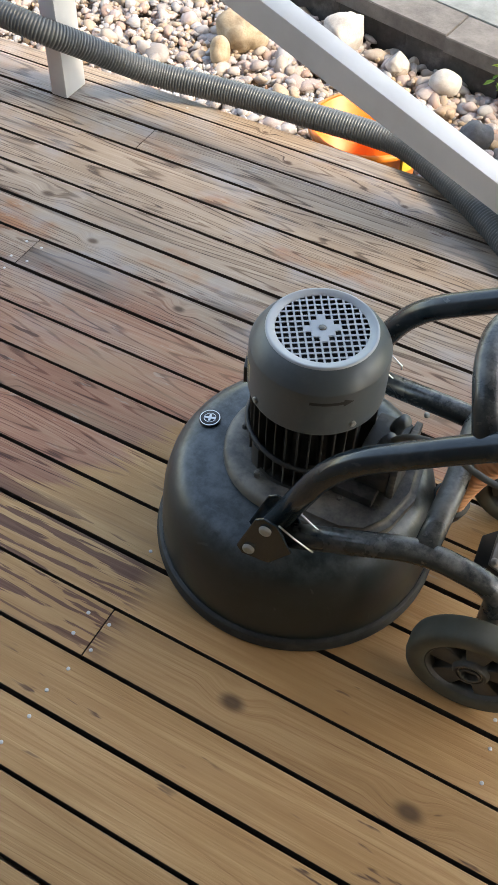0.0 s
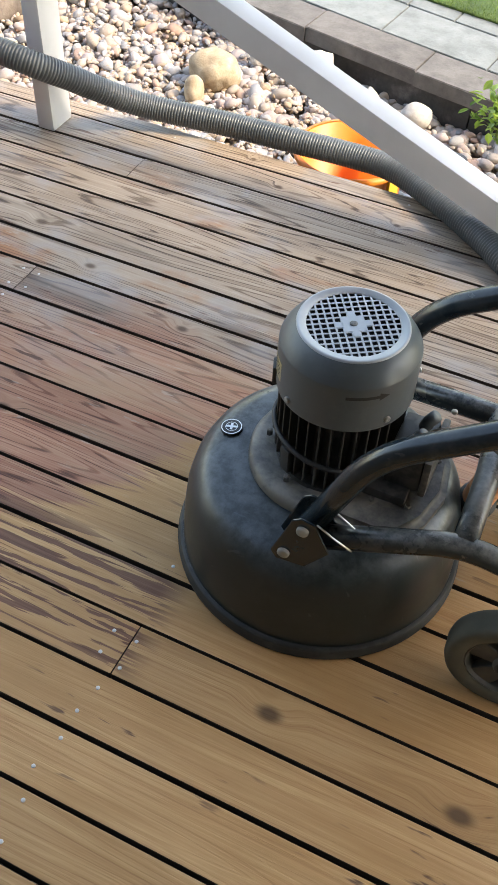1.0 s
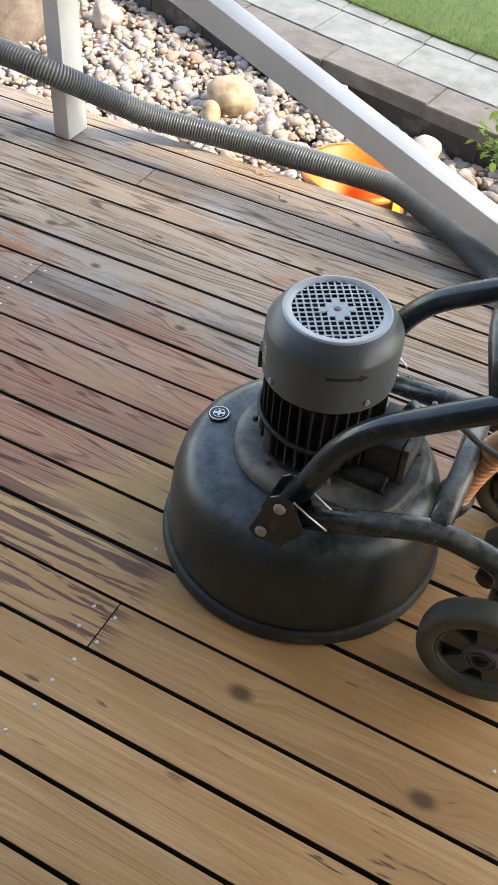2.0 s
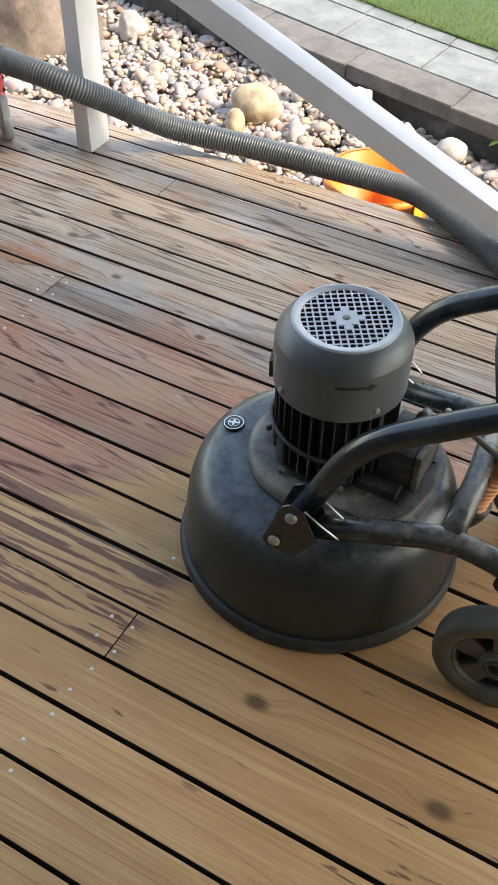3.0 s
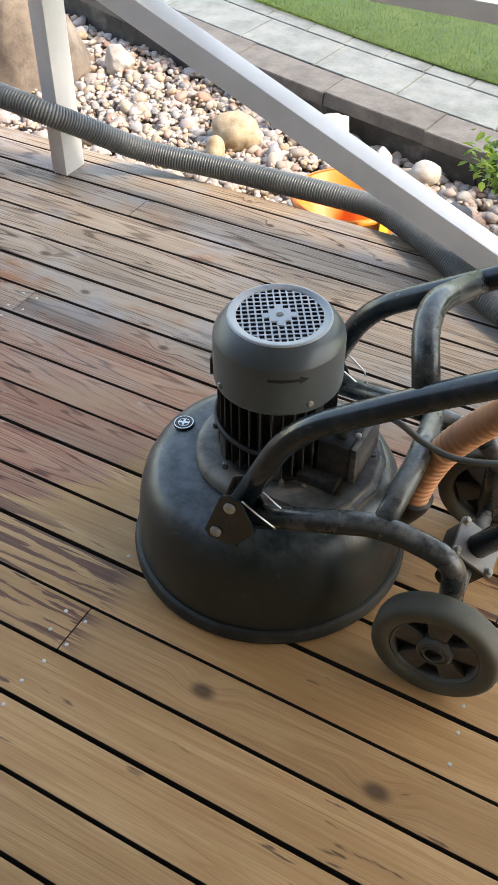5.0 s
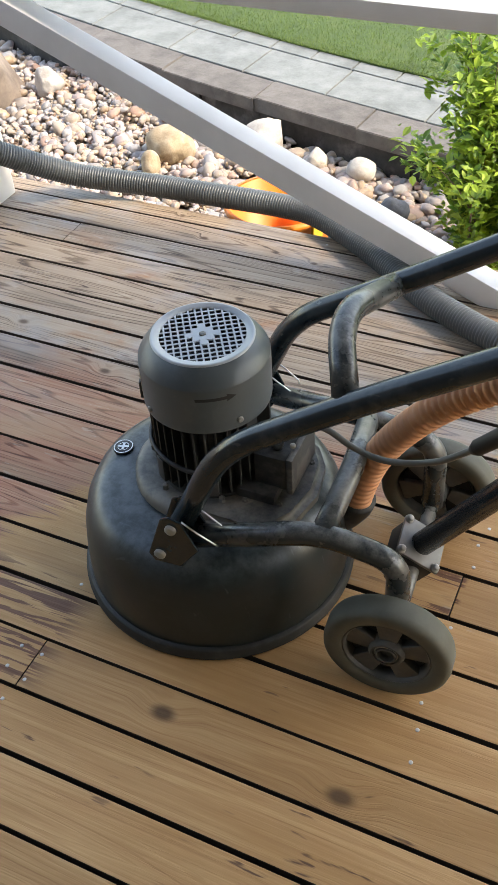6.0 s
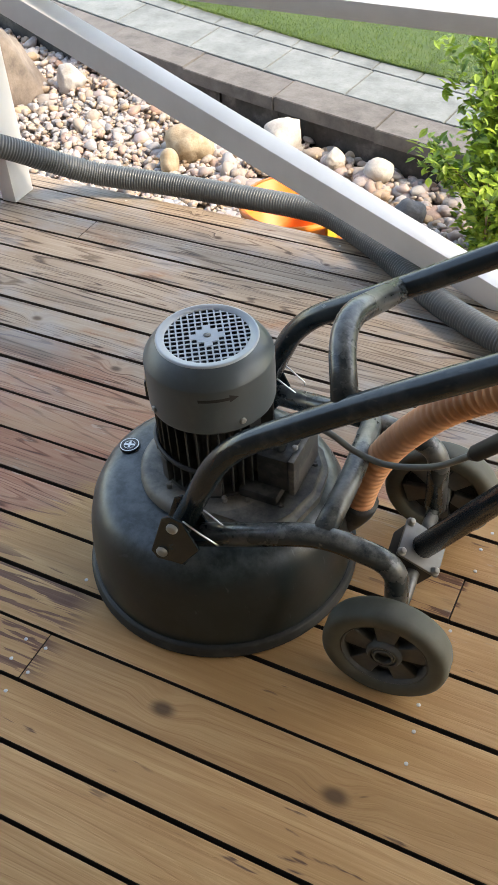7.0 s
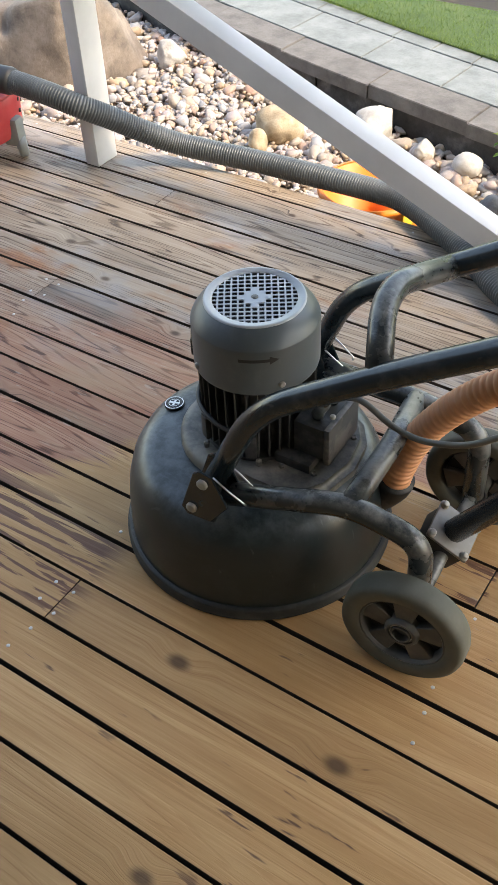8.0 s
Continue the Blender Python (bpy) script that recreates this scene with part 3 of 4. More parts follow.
on_motor("shaft_end", lathe([(0.0058, TOP - 0.001), (0.0058, TOP + 0.0006), (0.001, TOP + 0.0006)], 20, True), M_PLATE, "", cover)


def on_wall(theta, z, u, v, r=0.1077):
    """A spot on the cover's wall, u along it and v up."""
    a = theta + u / r
    return Vector((CX + r * math.cos(a), CY + r * math.sin(a), z + v))


bm = bmesh.new()
th = radians(-46)
for k in range(12):
    u0, u1 = -0.040 + 0.0042 * k, -0.040 + 0.0042 * (k + 1)
    bm.faces.new([bm.verts.new(on_wall(th, 0.4725, u, v, 0.1079)) for u, v in ((u0, -0.003), (u1, -0.003), (u1, 0.003), (u0, 0.003))])
for k in range(4):
    u0, u1 = 0.0104 + 0.004 * k, 0.0104 + 0.004 * (k + 1)
    h0, h1 = 0.0075 * (1 - k / 4), 0.0075 * (1 - (k + 1) / 4)
    bm.faces.new([bm.verts.new(on_wall(th, 0.4725, u, v, 0.1079)) for u, v in ((u0, -h0), (u1, -h1 - 0.0001), (u1, h1 + 0.0001), (u0, h0))])
part("arrow_mark", bm, M_BLACK, cover, "black painted direction arrow", False)
for a, z in ((-30, 0.419), (-118, 0.417), (65, 0.417), (160, 0.417)):
    b = lathe([(0.0054, 0), (0.0054, 0.003), (0.0038, 0.0045), (0.002, 0.0042)], 14, True)
    bmesh.ops.transform(b, matrix=Matrix.Translation(on_wall(radians(a), z, 0, 0, 0.1068)) @ Matrix.Rotation(radians(a), 4, "Z") @ Matrix.Rotation(radians(90), 4, "Y"), verts=b.verts)
    part("cover_screw", b, M_STEEL, cover)
bm = bmesh.new()
for k in range(6):
    u0, u1 = -0.030 + 0.010 * k, -0.020 + 0.010 * k
    bm.faces.new([bm.verts.new(on_wall(radians(212), 0.447, u, v, 0.1078)) for u, v in ((u0, -0.018), (u1, -0.018), (u1, 0.018), (u0, 0.018))])
plate = part("rating_plate", bm, M_LABEL, cover, "worn yellowish rating label", False)
for v0 in (-0.011, -0.004, 0.003, 0.010):
    bm = bmesh.new()
    for k in range(5):
        u0, u1 = -0.025 + 0.010 * k, -0.015 + 0.010 * k
        bm.faces.new([bm.verts.new(on_wall(radians(212), 0.447, u, v, 0.1081)) for u, v in ((u0, v0), (u1, v0), (u1, v0 + 0.0025), (u0, v0 + 0.0025))])
    part("print_line", bm, M_BLACK, plate, smooth=False)
b = boxed((0.010, 0.026, 0.034), (0, 0, 0), 0.002)
bmesh.ops.transform(b, matrix=Matrix.Translation(on_wall(radians(205), 0.412, 0, 0)) @ Matrix.Rotation(radians(205), 4, "Z"), verts=b.verts)
sharpen(part("cover_lug", b, M_FIN, cover))

# terminal box
tb = Matrix.Rotation(radians(6), 4, "Z")
box = sharpen(part("terminal_box", boxed((0.058, 0.100, 0.070), (0.130, 0.022, 0.296), 0.005, tb), M_FIN, grinder, "dusty grey electrical terminal box"))
sharpen(part("lid", boxed((0.012, 0.108, 0.080), (0.166, 0.026, 0.298), 0.004, tb), M_PLATE, box))
sharpen(part("foot", boxed((0.07, 0.04, 0.02), (0.118, -0.035, 0.255), 0.004, tb), M_FIN, box))
for dy in (-0.02, 0.07):
    b = lathe([(0.005, 0.0), (0.005, 0.004), (0.003, 0.005)], 10, True)
    bmesh.ops.transform(b, matrix=Matrix.Translation((0.165, dy + 0.02, 0.344)), verts=b.verts)
    part("lid_screw", b, M_STEEL, box)
for gy in (0.0, 0.045):
    part("cable_gland", sweep([Vector((0.135, gy, 0.335)), Vector((0.140, gy, 0.352)), Vector((0.148, gy, 0.366))], 0.011, 12), M_COVER, box, "pale grey plastic cable gland")
part("cable", sweep(smooth_path([(0.148, 0.0, 0.362), (0.175, -0.01, 0.40), (0.215, -0.018, 0.425), (0.24, -0.02, 0.427), (0.285, -0.02, 0.408), (0.339, -0.02, 0.405), (0.41, -0.02, 0.435), (0.465, -0.02, 0.485)], 0.008), 0.0052, 10), M_CABLE, grinder, "thin grey rubber power cable")
part("strain_relief", sweep([Vector((0.462, -0.02, 0.482)), Vector((0.468, -0.02, 0.489)), Vector((0.53, -0.02, 0.56)), Vector((0.60, -0.02, 0.635))], [0.008, 0.0125, 0.0145, 0.0145], 14), M_BLACK, grinder, "black rubber plug on the cable")

# frame: two bent tubes a side
TUBE = 0.0195


def frame_side(s):
    """s: -1 the near side, 1 the far side."""
    up_path = bent([side(0.016, s * 0.188, 0.258), side(0.100, s * 0.170, 0.452), side(0.30, s * 0.152, 0.580), side(0.62, s * 0.152, 0.786), side(1.0, s * 0.152, 1.03)], 0.07, 9)
    part("upper_tube", sweep(up_path, TUBE, 22), M_TUBE, grinder, "dark blue-grey painted bent steel tube")
    low = bent([side(0.045, s * 0.186, 0.257), side(0.250, s * 0.142, 0.288), side(0.374, s * 0.140, 0.258), side(0.378, s * 0.140, 0.107)], 0.045, 9)
    part("lower_tube", sweep(low, TUBE * 1.02, 22), M_DUSTY, grinder, "scuffed dusty grey bent steel tube")
    # pivot bracket: two cheek plates with bolts
    bracket = None
    for off, nm in ((0.026, "outer"), (-0.022, "inner")):
        lat = s * (0.186 + off * 1.0)
        bm = bmesh.new()
        outline = ((-0.026, 0.222), (-0.016, 0.206), (0.030, 0.207), (0.066, 0.258), (0.040, 0.316), (0.018, 0.322), (0.004, 0.312))
        ring = [bm.verts.new(side(px, lat, pz)) for px, pz in outline]
        f = bm.faces.new(ring)
        ex = bmesh.ops.extrude_face_region(bm, geom=[f])
        away = Vector(side(0, s * 0.004, 0))
        bmesh.ops.translate(bm, vec=away, verts=[v for v in ex["geom"] if isinstance(v, bmesh.types.BMVert)])
        bmesh.ops.recalc_face_normals(bm, faces=bm.faces)
        bmesh.ops.bevel(bm, geom=bm.edges[:], offset=0.0012, segments=1, affect="EDGES")
        if bracket is None:
            bracket = part("pivot_bracket", bm, M_TUBE, grinder, "dark steel pivot bracket with two bolts", False)
        else:
            part("cheek_plate", bm, M_TUBE, bracket, smooth=False)
    part("bracket_foot", boxed((0.05, 0.05, 0.03), side(0.012, s * 0.184, 0.214), 0.004), M_BELL, bracket)
    turn = Matrix.Rotation(SIDE, 4, "Z") @ Matrix.Rotation(radians(90 * -s), 4, "X")
    for bx, bz in ((0.022, 0.296), (-0.004, 0.229)):
        b = lathe([(0.0098, 0), (0.0098, 0.004), (0.0086, 0.006), (0.004, 0.0065)], 20, True)
        bmesh.ops.transform(b, matrix=Matrix.Translation(side(bx, s * 0.2155, bz)) @ turn, verts=b.verts)
        part("bolt", b, M_STEEL, bracket, "worn zinc bolt head")
    for d in (0.030, -0.012):
        clip = [Vector(side(0.042, s * (0.184 + d), 0.318)), Vector(side(0.067, s * (0.184 + d), 0.300)), Vector(side(0.095, s * (0.184 + d * 0.9), 0.280)), Vector(side(0.097, s * (0.184 + d * 0.8), 0.274))]
        part("bracket_edge", sweep(clip, 0.0016, 6), M_BRIGHT, bracket, "bare steel worn edge")


frame_side(-1)
frame_side(1)
arch = bent([side(0.285, -0.152, 0.570), (0.242, 0.002, 0.632), side(0.280, 0.152, 0.567)], 0.075, 10)
part("upper_cross_tube", sweep(arch, TUBE, 22), M_DUSTY, grinder, "scuffed grey cross tube, paled along its top")
part("lower_cross_tube", sweep(bent([side(0.250, -0.142, 0.288), side(0.256, 0, 0.290), side(0.250, 0.142, 0.288)], 0.03), TUBE, 20), M_DUSTY, grinder, "dusty grey cross tube")
part("handle_bar", sweep([Vector(side(1.0, -0.19, 1.03)), Vector(side(1.0, 0.19, 1.03))], TUBE, 20), M_TUBE, grinder)

# axle, wheels
part("axle", sweep([Vector(side(0.378, -0.19, 0.107)), Vector(side(0.378, 0.19, 0.107))], 0.013, 18), M_DUSTY, grinder)
WR = 0.107


def wheel(s):
    face = s
    m = Matrix.Translation(side(0.378, s * 0.190, WR)) @ Matrix.Rotation(SIDE, 4, "Z") @ Matrix.Rotation(radians(-90 * face), 4, "X")
    hub_ob = new("wheel")
    hub_ob.parent = grinder
    hub_ob.matrix_basis = m
    tagged(hub_ob, "grey rubber transport wheel with a spoked rim")
    part("tyre", lathe([(0.0755, -0.018), (0.0775, -0.022), (0.098, -0.024), (0.1045, -0.020), (WR, -0.012), (WR, 0.012), (0.1045, 0.020), (0.098, 0.024), (0.0775, 0.022), (0.0745, 0.018)], 64), M_TYRE, hub_ob)
    bm = lathe([(0.0760, -0.016), (0.0760, 0.017), (0.0725, 0.019), (0.0690, 0.015), (0.0670, 0.004), (0.0670, -0.012)], 56)
    ob = sharpen(part("rim", bm, M_RIM, hub_ob))
    # disc coloured as shade to darken the pockets between spokes
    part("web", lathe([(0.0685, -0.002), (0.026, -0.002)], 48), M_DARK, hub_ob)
    for k in range(5):
        a = TAU * k / 5 + 0.3
        bm = bmesh.new()
        w0, w1 = 0.015, 0.026
        pts = [(0.024, -w0), (0.070, -w1), (0.070, w1), (0.024, w0)]
        lo = [bm.verts.new((px, py * 0.92, -0.0125)) for px, py in pts]
        hi = [bm.verts.new((px, py * 0.92, 0.0125)) for px, py in pts]
        bm.faces.new(hi)
        bm.faces.new(lo[::-1])
        for i in range(4):
            bm.faces.new((lo[i], lo[(i + 1) % 4], hi[(i + 1) % 4], hi[i]))
        bmesh.ops.bevel(bm, geom=[e for e in bm.edges if abs(e.verts[0].co.z - e.verts[1].co.z) < 1e-4], offset=0.0015, segments=1, affect="EDGES")
        bmesh.ops.rotate(bm, matrix=Matrix.Rotation(a, 3, "Z"), verts=bm.verts)
        bmesh.ops.recalc_face_normals(bm, faces=bm.faces)
        part("spoke", bm, M_RIM, hub_ob, smooth=False)
    sharpen(part("hub", lathe([(0.032, 0.0), (0.030, 0.016), (0.026, 0.021), (0.0225, 0.021), (0.0225, 0.017), (0.0175, 0.017), (0.0175, 0.0225), (0.0145, 0.0225), (0.0135, 0.010), (0.002, 0.010)], 32, True), M_RIM, hub_ob))
    part("bearing_ring", lathe([(0.0200, 0.0172), (0.0192, 0.0195), (0.0180, 0.0172)], 32), M_STEEL, hub_ob)
    part("hub_sleeve", lathe([(0.022, -0.045), (0.022, 0.0)], 24), M_DUSTY, hub_ob)


wheel(-1)
wheel(1)

# clamp with the inner pole
c0 = Vector((0.378, 0.068, 0.140))
pole_dir = Vector((0.125, 0.0, 0.20)).normalized()
tilt = pole_dir.to_track_quat("Z", "Y").to_matrix().to_4x4() @ Matrix.Rotation(radians(12), 4, "Z")
clamp = sharpen(part("clamp_plate", boxed((0.080, 0.086, 0.008), c0, 0.004, tilt), M_CLAMP, grinder, "zinc plated clamp plate with three bolts"))
sharpen(part("clamp_block", boxed((0.074, 0.074, 0.05), c0 - pole_dir * 0.03, 0.004, tilt), M_BLACK, clamp, "black steel clamp block"))
for bx, by in ((-0.033, 0.036), (-0.033, -0.034), (0.032, -0.036), (0.032, 0.036)):
    spot = c0 + tilt.to_3x3() @ Vector((bx, by, 0.004))
    b = lathe([(0.0085, 0), (0.0085, 0.0015), (0.006, 0.0018), (0.006, 0.007), (0.0035, 0.0085)], 12, True)
    bmesh.ops.transform(b, matrix=Matrix.Translation(spot) @ tilt, verts=b.verts)
    part("bolt", b, M_STEEL, clamp)
part("inner_pole", sweep([c0, c0 + pole_dir * 0.35, c0 + pole_dir * 0.75], 0.0215, 22), M_TUBE, grinder, "dark grey straight handle pole")
part("axle_tube", sweep([c0 - pole_dir * 0.05 + Vector((0, -0.05, -0.01)), c0 - pole_dir * 0.05 + Vector((0, 0.06, -0.01))], 0.02, 16), M_BLACK, clamp)

# suction port and orange hose
part("suction_port", sweep(smooth_path([(0.190, 0.085, 0.10), (0.215, 0.095, 0.115), (0.236, 0.10, 0.145), (0.242, 0.10, 0.165)], 0.01), 0.034, 22), M_FIN, grinder, "black rubber suction port")
part("suction_hose", corrugated([(0.238, 0.10, 0.150), (0.252, 0.10, 0.215), (0.276, 0.10, 0.285), (0.315, 0.10, 0.355), (0.372, 0.10, 0.43), (0.438, 0.10, 0.492), (0.53, 0.10, 0.56), (0.66, 0.10, 0.65)], 0.0275, 0.0135, 0.0100, 26), M_ORANGE, grinder, "orange corrugated plastic suction hose")

# ---- grey vacuum hose and red vacuum ----
HP = [(-1.160, 1.206, 0.250), (-1.137, 1.21, 0.248), (-1.02, 1.22, 0.235), (-0.94, 1.245, 0.208), (-0.885, 1.30, 0.166), (-0.83, 1.36, 0.117), (-0.757, 1.42, 0.070),
      (-0.682, 1.453, 0.052), (-0.525, 1.495, 0.036), (-0.356, 1.51, 0.032), (-0.16, 1.522, 0.029), (-0.053, 1.503, 0.032), (0.09, 1.42, 0.034), (0.226, 1.322, 0.033),
      (0.304, 1.256, 0.033), (0.404, 1.195, 0.033), (0.55, 1.13, 0.033), (0.75, 1.08, 0.033), (1.0, 1.06, 0.033), (1.5, 1.10, 0.033)]
hose = thing("vacuum_hose", "grey ribbed plastic vacuum hose lying across the deck edge", "hose", Matrix.Translation((-0.5, 1.45, 0)))
off = Vector((-0.5, 1.45, 0))
part("ribbed_tube", corrugated([Vector(p) - off for p in HP], 0.0325, 0.0078, 0.0032, 24), M_HOSE, hose)
part("cuff", sweep([Vector(p) - off for p in ((-1.37, 1.175, 0.252), (-1.235, 1.195, 0.252), (-1.21, 1.199, 0.251), (-1.145, 1.209, 0.249), (-1.135, 1.21, 0.248))], [0.031, 0.031, 0.038, 0.038, 0.034], 24), M_HOSE_END, hose, "smooth black rubber cuff")

vac = thing("vacuum_cleaner", "red industrial vacuum cleaner with grey castor wheels", "vacuum cleaner", Matrix.Translation((-1.37, 1.195, 0)))
sharpen(part("tank", lathe([(0.13, 0.055), (0.165, 0.06), (0.172, 0.08), (0.178, 0.16), (0.172, 0.19), (0.16, 0.200), (0.12, 0.204), (0.09, 0.206), (0.088, 0.30), (0.07, 0.325), (0.03, 0.33)], 56, True, True), M_RED, vac, "red plastic vacuum body"), 40)
part("tank_band", lathe([(0.1735, 0.180), (0.179, 0.184), (0.179, 0.194), (0.170, 0.198)], 56), M_RED, vac)
for a in (15, 86, 158, 230, 302):
    ca, sa = math.cos(radians(a)), math.sin(radians(a))
    sharpen(part("castor_bracket", boxed((0.055, 0.045, 0.085), (0.165 * ca, 0.165 * sa, 0.078), 0.012, Matrix.Rotation(radians(a), 4, "Z")), M_GREYP, vac, "pale grey plastic foot"))
    b = lathe([(0.004, -0.013), (0.027, -0.013), (0.031, -0.008), (0.031, 0.008), (0.027, 0.013), (0.012, 0.014), (0.004, 0.017)], 32, True, True)
    bmesh.ops.transform(b, matrix=Matrix.Translation((0.185 * ca, 0.185 * sa, 0.031)) @ Matrix.Rotation(radians(a - 90 + 40), 4, "Z") @ Matrix.Rotation(radians(90), 4, "X"), verts=b.verts)
    part("castor_wheel", b, M_GREYP, vac)
for a in (55, 30):
    for z in (0.12, 0.155):
        b = lathe([(0.006, 0), (0.006, 0.004), (0.003, 0.005)], 10, True)
        bmesh.ops.transform(b, matrix=Matrix.Translation((0.1755 * math.cos(radians(a)), 0.1755 * math.sin(radians(a)), z)) @ Matrix.Rotation(radians(a), 4, "Z") @ Matrix.Rotation(radians(90), 4, "Y"), verts=b.verts)
        part("rivet", b, M_BLACK, vac)
part("inlet", sweep([Vector((-0.07, -0.02, 0.252)), Vector((0.0, 0.003, 0.249))], 0.036, 24), M_BLACK, vac)

# ---- bucket on the gravel ----
bucket = thing("bucket", "orange plastic bucket with yellow lugs standing on the gravel", "bucket", Matrix.Translation((-0.23, 1.662, GZ)) @ Matrix.Diagonal((1, 1, 0.97, 1)))
part("tub", lathe([(0.02, 0.004), (0.112, 0.004), (0.118, 0.012), (0.150, 0.44), (0.154, 0.445), (0.154, 0.452), (0.147, 0.452), (0.113, 0.02), (0.02, 0.014)], 56, True, True), M_BUCKET, bucket)
part("rim", lathe([(0.1535, 0.436), (0.161, 0.438), (0.163, 0.446), (0.159, 0.454), (0.149, 0.455)], 56), M_BUCKET, bucket)
for a in (-72, -148):
    sharpen(part("handle_lug", boxed((0.012, 0.035, 0.05), (0.164 * math.cos(radians(a + 45)), 0.164 * math.sin(radians(a + 45)), 0.425), 0.004, Matrix.Rotation(radians(a + 45), 4, "Z")), M_BUCKET_RIM, bucket, "yellow plastic handle lug"))


# ---- rocks ----
def rock_bm(seed, size, rough, sub=3, flat=0.0):
    r = random.Random(seed)
    bm = bmesh.new()
    bmesh.ops.create_icosphere(bm, subdivisions=sub, radius=1)
    o = Vector((r.uniform(-50, 50), r.uniform(-50, 50), r.uniform(-50, 50)))
    planes = [(Vector((r.gauss(0, 1), r.gauss(0, 1), r.gauss(0, 1))).normalized(), r.uniform(0.62, 0.9)) for _ in range(int(flat * 10))]
    for v in bm.verts:
        d = v.co.normalized()
        k = 1 + rough * noise.noise(d * 1.1 + o) + rough * 0.4 * noise.noise(d * 2.7 + o)
        p = d * k
        for nrm, dist in planes:
            over = p.dot(nrm) - dist
            if over > 0:
                p = p - nrm * over * 0.85
        v.co = Vector((p.x * size[0], p.y * size[1], p.z * size[2]))
    return bm


def rock(name, label, size, at, mat, seed, rough=0.3, flat=0.0, turn=0, sub=4):
    ob = link_mesh(name, rock_bm(seed, size, rough, sub, flat), mat)
    ob.matrix_world = pose(*at, 0, 0, turn)
    return tagged(ob, label, "rock")


rock("boulder", "rounded tan boulder resting on the gravel", (0.097, 0.09, 0.078), (-1.09, 2.52, -0.41), M_BOULDER, 3, 0.22, 0.2, 20)
rock("egg_stone", "smooth cream egg-shaped stone beside the boulder", (0.038, 0.043, 0.062), (-1.10, 2.375, -0.425), M_BOULDER, 8, 0.1, 0, 10)
rock("large_rock", "large brown sandstone rock at the edge of the gravel", (0.44, 0.36, 0.42), (-2.45, 2.62, -0.42), M_BIGROCK, 21, 0.55, 1.4, 25, 5)
rock("white_rock", "angular white quartz rock against the kerb", (0.095, 0.075, 0.08), (-0.74, 2.70, -0.41), M_WROCK, 5, 0.3, 0.9, -10)
rock("white_rock", "pale upright stone against the kerb", (0.036, 0.036, 0.05), (-1.0, 2.74, -0.425), M_WROCK, 12, 0.2, 0.2, 30)
rock("white_rock", "pale angular stone on the gravel near the kerb", (0.05, 0.042, 0.046), (-0.505, 2.65, -0.43), M_WROCK, 14, 0.25, 0.6, 60)
rock("white_rock", "smooth white stone by the kerb wall", (0.06, 0.05, 0.045), (-0.30, 2.60, -0.42), M_WROCK, 15, 0.12, 0.1, 15)
rock("pale_rock", "squared cream rock near the kerb", (0.07, 0.065, 0.07), (-1.94, 2.92, -0.42), M_WROCK, 31, 0.28, 0.7, 40)
rock("dark_stone", "dark blue-grey stone by the bush", (0.055, 0.05, 0.05), (-0.093, 2.36, -0.43), rock_mat("dark_stone", (0.07, 0.075, 0.085), (0.11, 0.115, 0.125), (0.15, 0.155, 0.16), 12), 17, 0.2, 0.1, 0)

protos = []
for k in range(14):
    r = random.Random(100 + k)
    bm = rock_bm(200 + k, (1, r.uniform(0.6, 0.95), r.uniform(0.42, 0.75)), 0.38, 2, 0.5 if k % 2 else 1.0)
    me = bpy.data.meshes.new("river_stone")
    bm.to_mesh(me)
    bm.free()
    for p in me.polygons:
        p.use_smooth = True
    me.materials.append(M_STONE)
    protos.append(me)

bed = tagged(new("gravel_bed"), "bed of mixed cream, grey and rusty river stones", "gravel", kind="stuff")
rg = random.Random(77)
spots = []
for i in range(18000):
    x, y = rg.uniform(-3.1, 0.75), 0
    y = rg.uniform(1.50, front(x) + 0.015)
    s = min(0.050, max(0.011, rg.lognormvariate(math.log(0.0128), 0.50)))
    level = GZ - 0.02 + 0.055 * rg.random() + 0.012 * noise.noise(Vector((x * 2, y * 2, 0)))
    spots.append((x, y, level, s))
near = [q for q in spots if -1.75 < q[0] < 0.1 and 1.95 < q[1] < 2.75 and q[3] > 0.020 and q[2] > GZ + 0.005][:300]
chosen = set(near)
for x, y, z, s in near:
    ob = new("river_stone", protos[rg.randrange(14)])
    ob.parent = bed
    ob.matrix_basis = pose(x, y, z, rg.uniform(-25, 25), rg.uniform(-25, 25), rg.uniform(0, 360)) @ Matrix.Diagonal((s * 1.15, s * 1.15, s * 1.15, 1))
vs, fs, base = [], [], 0
data = [(np.array([v.co for v in me.vertices]), [tuple(p.vertices) for p in me.polygons]) for me in protos]
for q in spots:
    if q in chosen:
        continue
    x, y, z, s = q
    co, faces = data[rg.randrange(14)]
    rot = np.array(Euler((rg.uniform(-0.5, 0.5), rg.uniform(-0.5, 0.5), rg.uniform(0, 6.28))).to_matrix())
    vs.append(co @ rot.T * s * 1.15 + np.array((x, y, z)))
    fs += [tuple(i + base for i in f) for f in faces]
    base += len(co)
me = bpy.data.meshes.new("loose_stones")
me.from_pydata(np.concatenate(vs).tolist(), [], fs)
for p in me.polygons:
    p.use_smooth = True
me.materials.append(M_STONES)
loose = new("loose_stones", me)
loose.parent = bed
tagged(loose, kind="stuff")

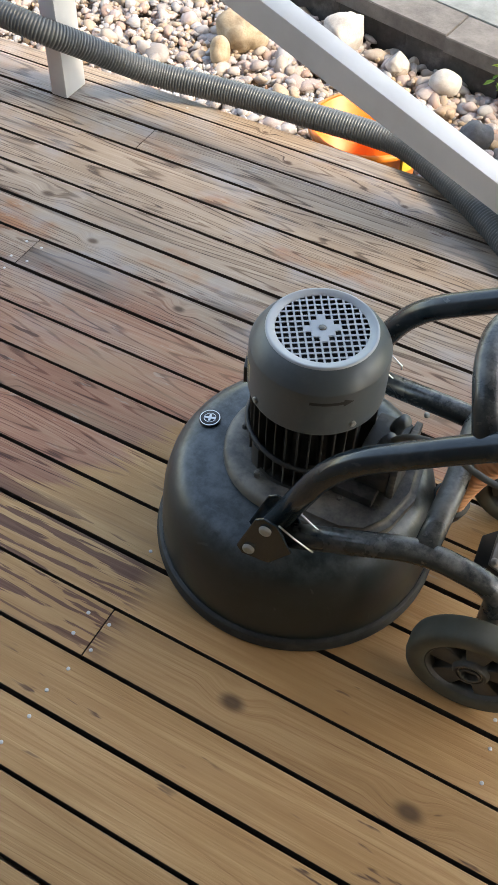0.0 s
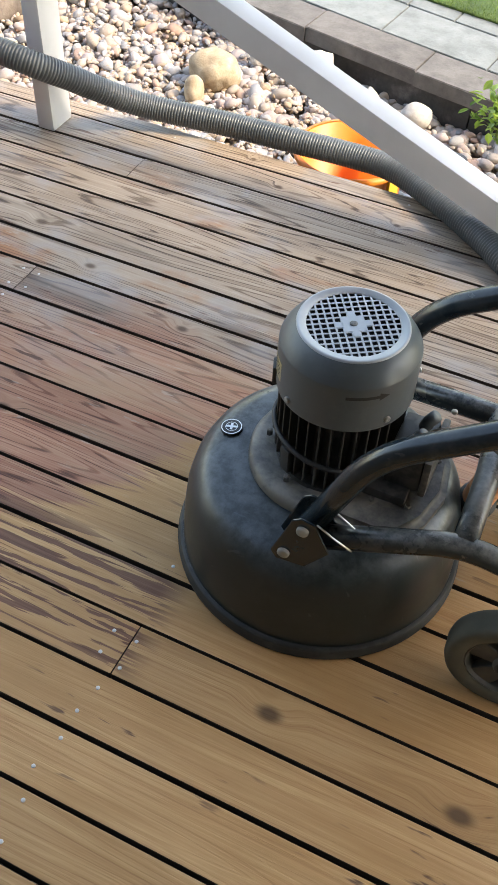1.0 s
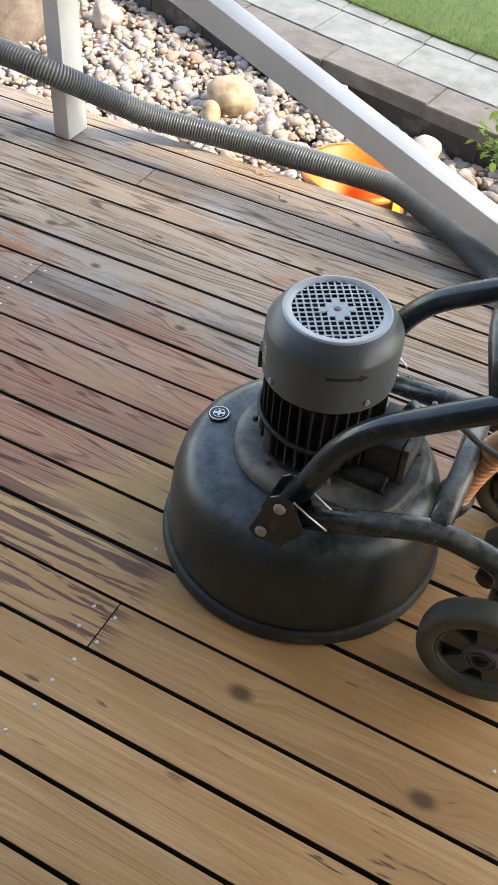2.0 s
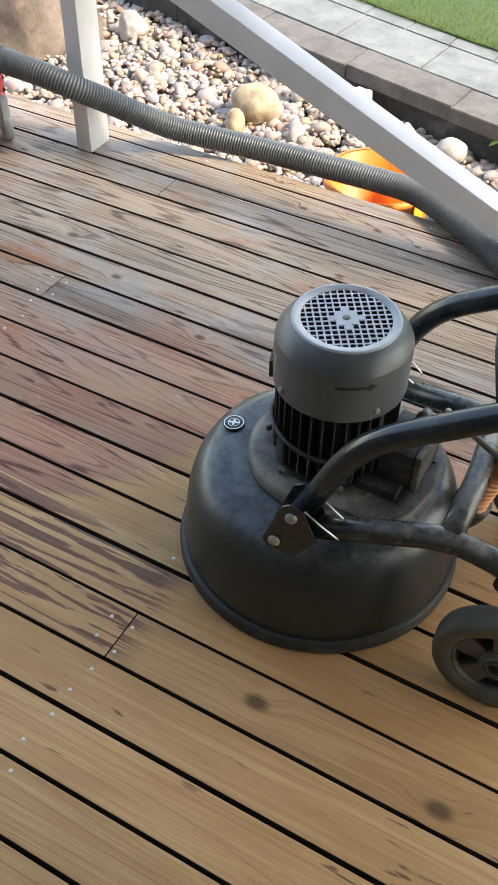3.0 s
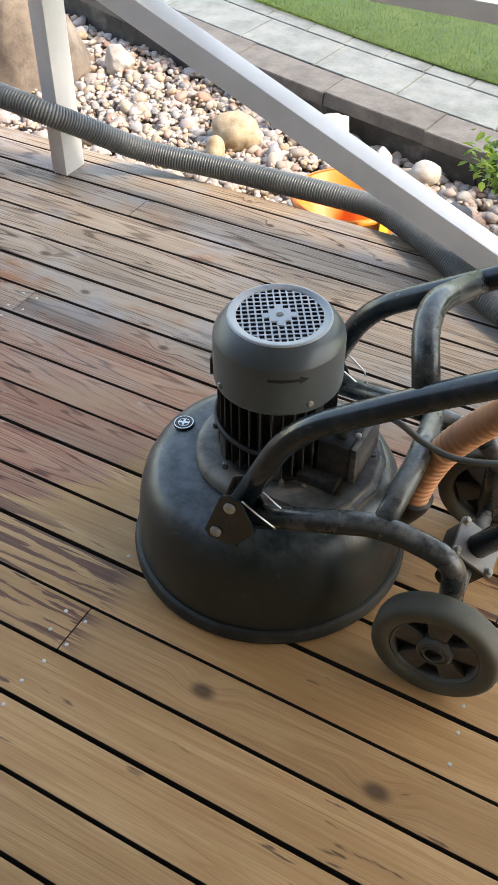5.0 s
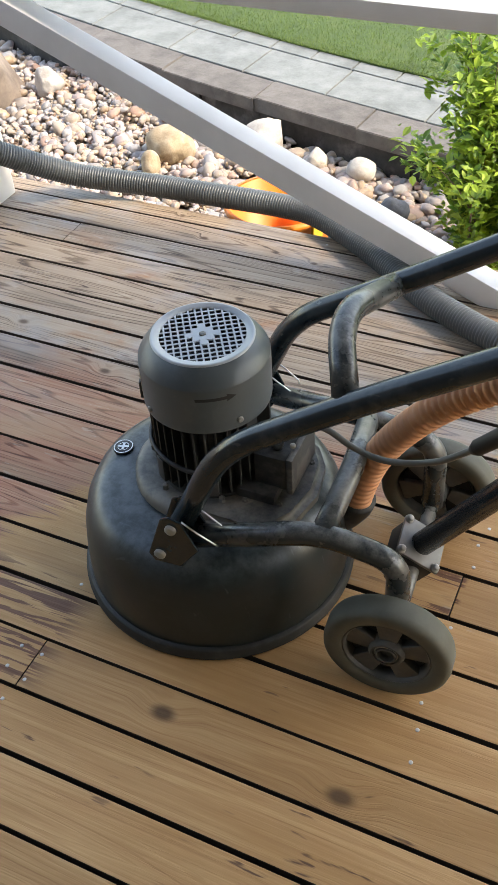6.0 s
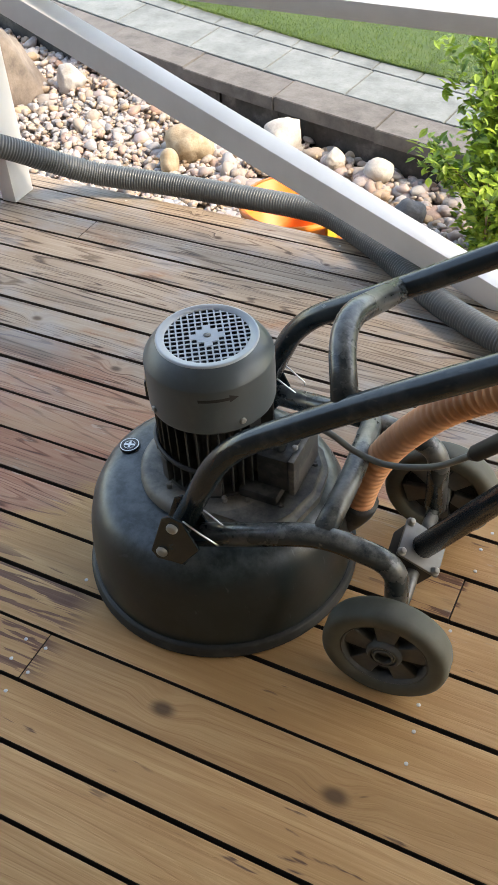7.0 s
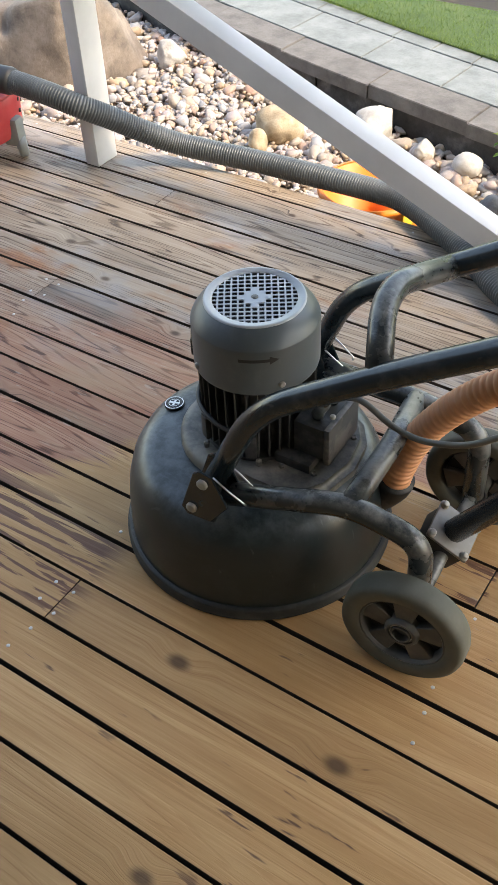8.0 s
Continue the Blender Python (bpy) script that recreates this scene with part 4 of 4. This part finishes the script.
# twigs and dry leaves among the stones at the deck edge
for k in range(26):
    a = rg.uniform(0, 6.28)
    p = Vector((rg.uniform(-0.15, 0.25), rg.uniform(1.53, 1.75), GZ + 0.05))
    q = p + Vector((math.cos(a) * 0.06, math.sin(a) * 0.06, rg.uniform(-0.01, 0.02)))
    part("twig", sweep([p, (p + q) / 2 + Vector((0, 0, 0.008)), q], 0.0022, 5), M_TWIG, bed)


# ---- bush ----
def leaf_verts(length, width, fold):
    return [(0, 0, 0), (length * 0.3, width * 0.42, fold), (length * 0.62, width * 0.5, fold), (length, 0, -fold * 0.5),
            (length * 0.62, -width * 0.5, fold), (length * 0.3, -width * 0.42, fold), (length * 0.32, 0, 0), (length * 0.64, 0, 0)]


LEAF_FACES = [(0, 6, 1), (0, 5, 6), (6, 7, 2, 1), (5, 4, 7, 6), (7, 3, 2), (4, 3, 7)]
bush = thing("bush", "bright green leafy shrub growing at the end of the gravel", "bush", Matrix.Translation((0.29, 2.2, GZ)) @ Matrix.Diagonal((1, 1, 0.93, 1)))
rb = random.Random(9)
tips = []
for k in range(58):
    a = rb.uniform(0, TAU)
    lean = rb.uniform(0.03, 0.30)
    h = rb.uniform(0.42, 0.97) * (1.0 - 0.25 * lean / 0.30)
    foot = Vector((rb.uniform(-0.07, 0.07), rb.uniform(-0.07, 0.07), 0))
    tip = foot + Vector((math.cos(a) * lean * 1.15, math.sin(a) * lean, h))
    mid = foot.lerp(tip, 0.5) + Vector((math.cos(a) * -0.02, math.sin(a) * -0.02, 0.05))
    line = smooth_path([foot, mid, tip], 0.03)
    n = len(line)
    if k < 34:
        part("stem", sweep(line, [0.005 * (1 - 0.75 * i / n) for i in range(n)], 6), M_TWIG, bush)
    tips.append(line)
leaf_meshes = []
for k in range(5):
    me = bpy.data.meshes.new("leaf")
    me.from_pydata(leaf_verts(0.034 + 0.004 * k, 0.016 + 0.0015 * k, 0.003), [], LEAF_FACES)
    me.materials.append(M_LEAF)
    leaf_meshes.append(me)
lv, lf, base, count = [], [], 0, 0
for line in tips:
    n = len(line)
    for i in range(2, n):
        for rep in range(7):
            a = rb.uniform(0, TAU)
            at = line[i] + Vector((rb.gauss(0, 0.022), rb.gauss(0, 0.022), rb.gauss(0, 0.015)))
            turn = Euler((rb.gauss(0, 0.35), rb.gauss(-0.35, 0.45), a))
            m = Matrix.LocRotScale(at, turn, Vector((1, 1, 1)) * rb.uniform(0.7, 1.25))
            if count < 280 and i > n * 0.6 and at.y < 0.1 and rb.random() < 0.4:
                ob = new("leaf", leaf_meshes[rb.randrange(5)])
                ob.parent = bush
                ob.matrix_basis = m
                count += 1
            else:
                lv += [tuple(m @ Vector(c)) for c in leaf_verts(0.038, 0.018, 0.003)]
                lf += [tuple(j + base for j in f) for f in LEAF_FACES]
                base += 8
me = bpy.data.meshes.new("foliage")
me.from_pydata(lv, [], lf)
me.materials.append(M_LEAVES)
ob = new("foliage", me)
ob.parent = bush
tagged(ob, kind="stuff")

# ---- grass ----
gv, gf, base = [], [], 0
rs = random.Random(5)
for k in range(60000):
    x = rs.uniform(-3.4, 1.6)
    y = front(max(-4.5, min(x, 2.5))) + 0.545 + rs.random() ** 1.6 * 1.5
    h, a = rs.uniform(0.008, 0.019), rs.uniform(0, TAU)
    dx, dy = math.cos(a) * 0.0014, math.sin(a) * 0.0014
    bx, by = rs.gauss(0, 0.009), rs.gauss(0, 0.009)
    z = KZ + 0.01
    gv += [(x - dx, y - dy, z), (x + dx, y + dy, z), (x + bx, y + by, z + h)]
    gf.append((base, base + 1, base + 2))
    base += 3
me = bpy.data.meshes.new("grass")
me.from_pydata(gv, [], gf)
me.materials.append(M_GRASS)
tagged(new("grass", me), "short mown green grass along the path", "grass", kind="stuff")
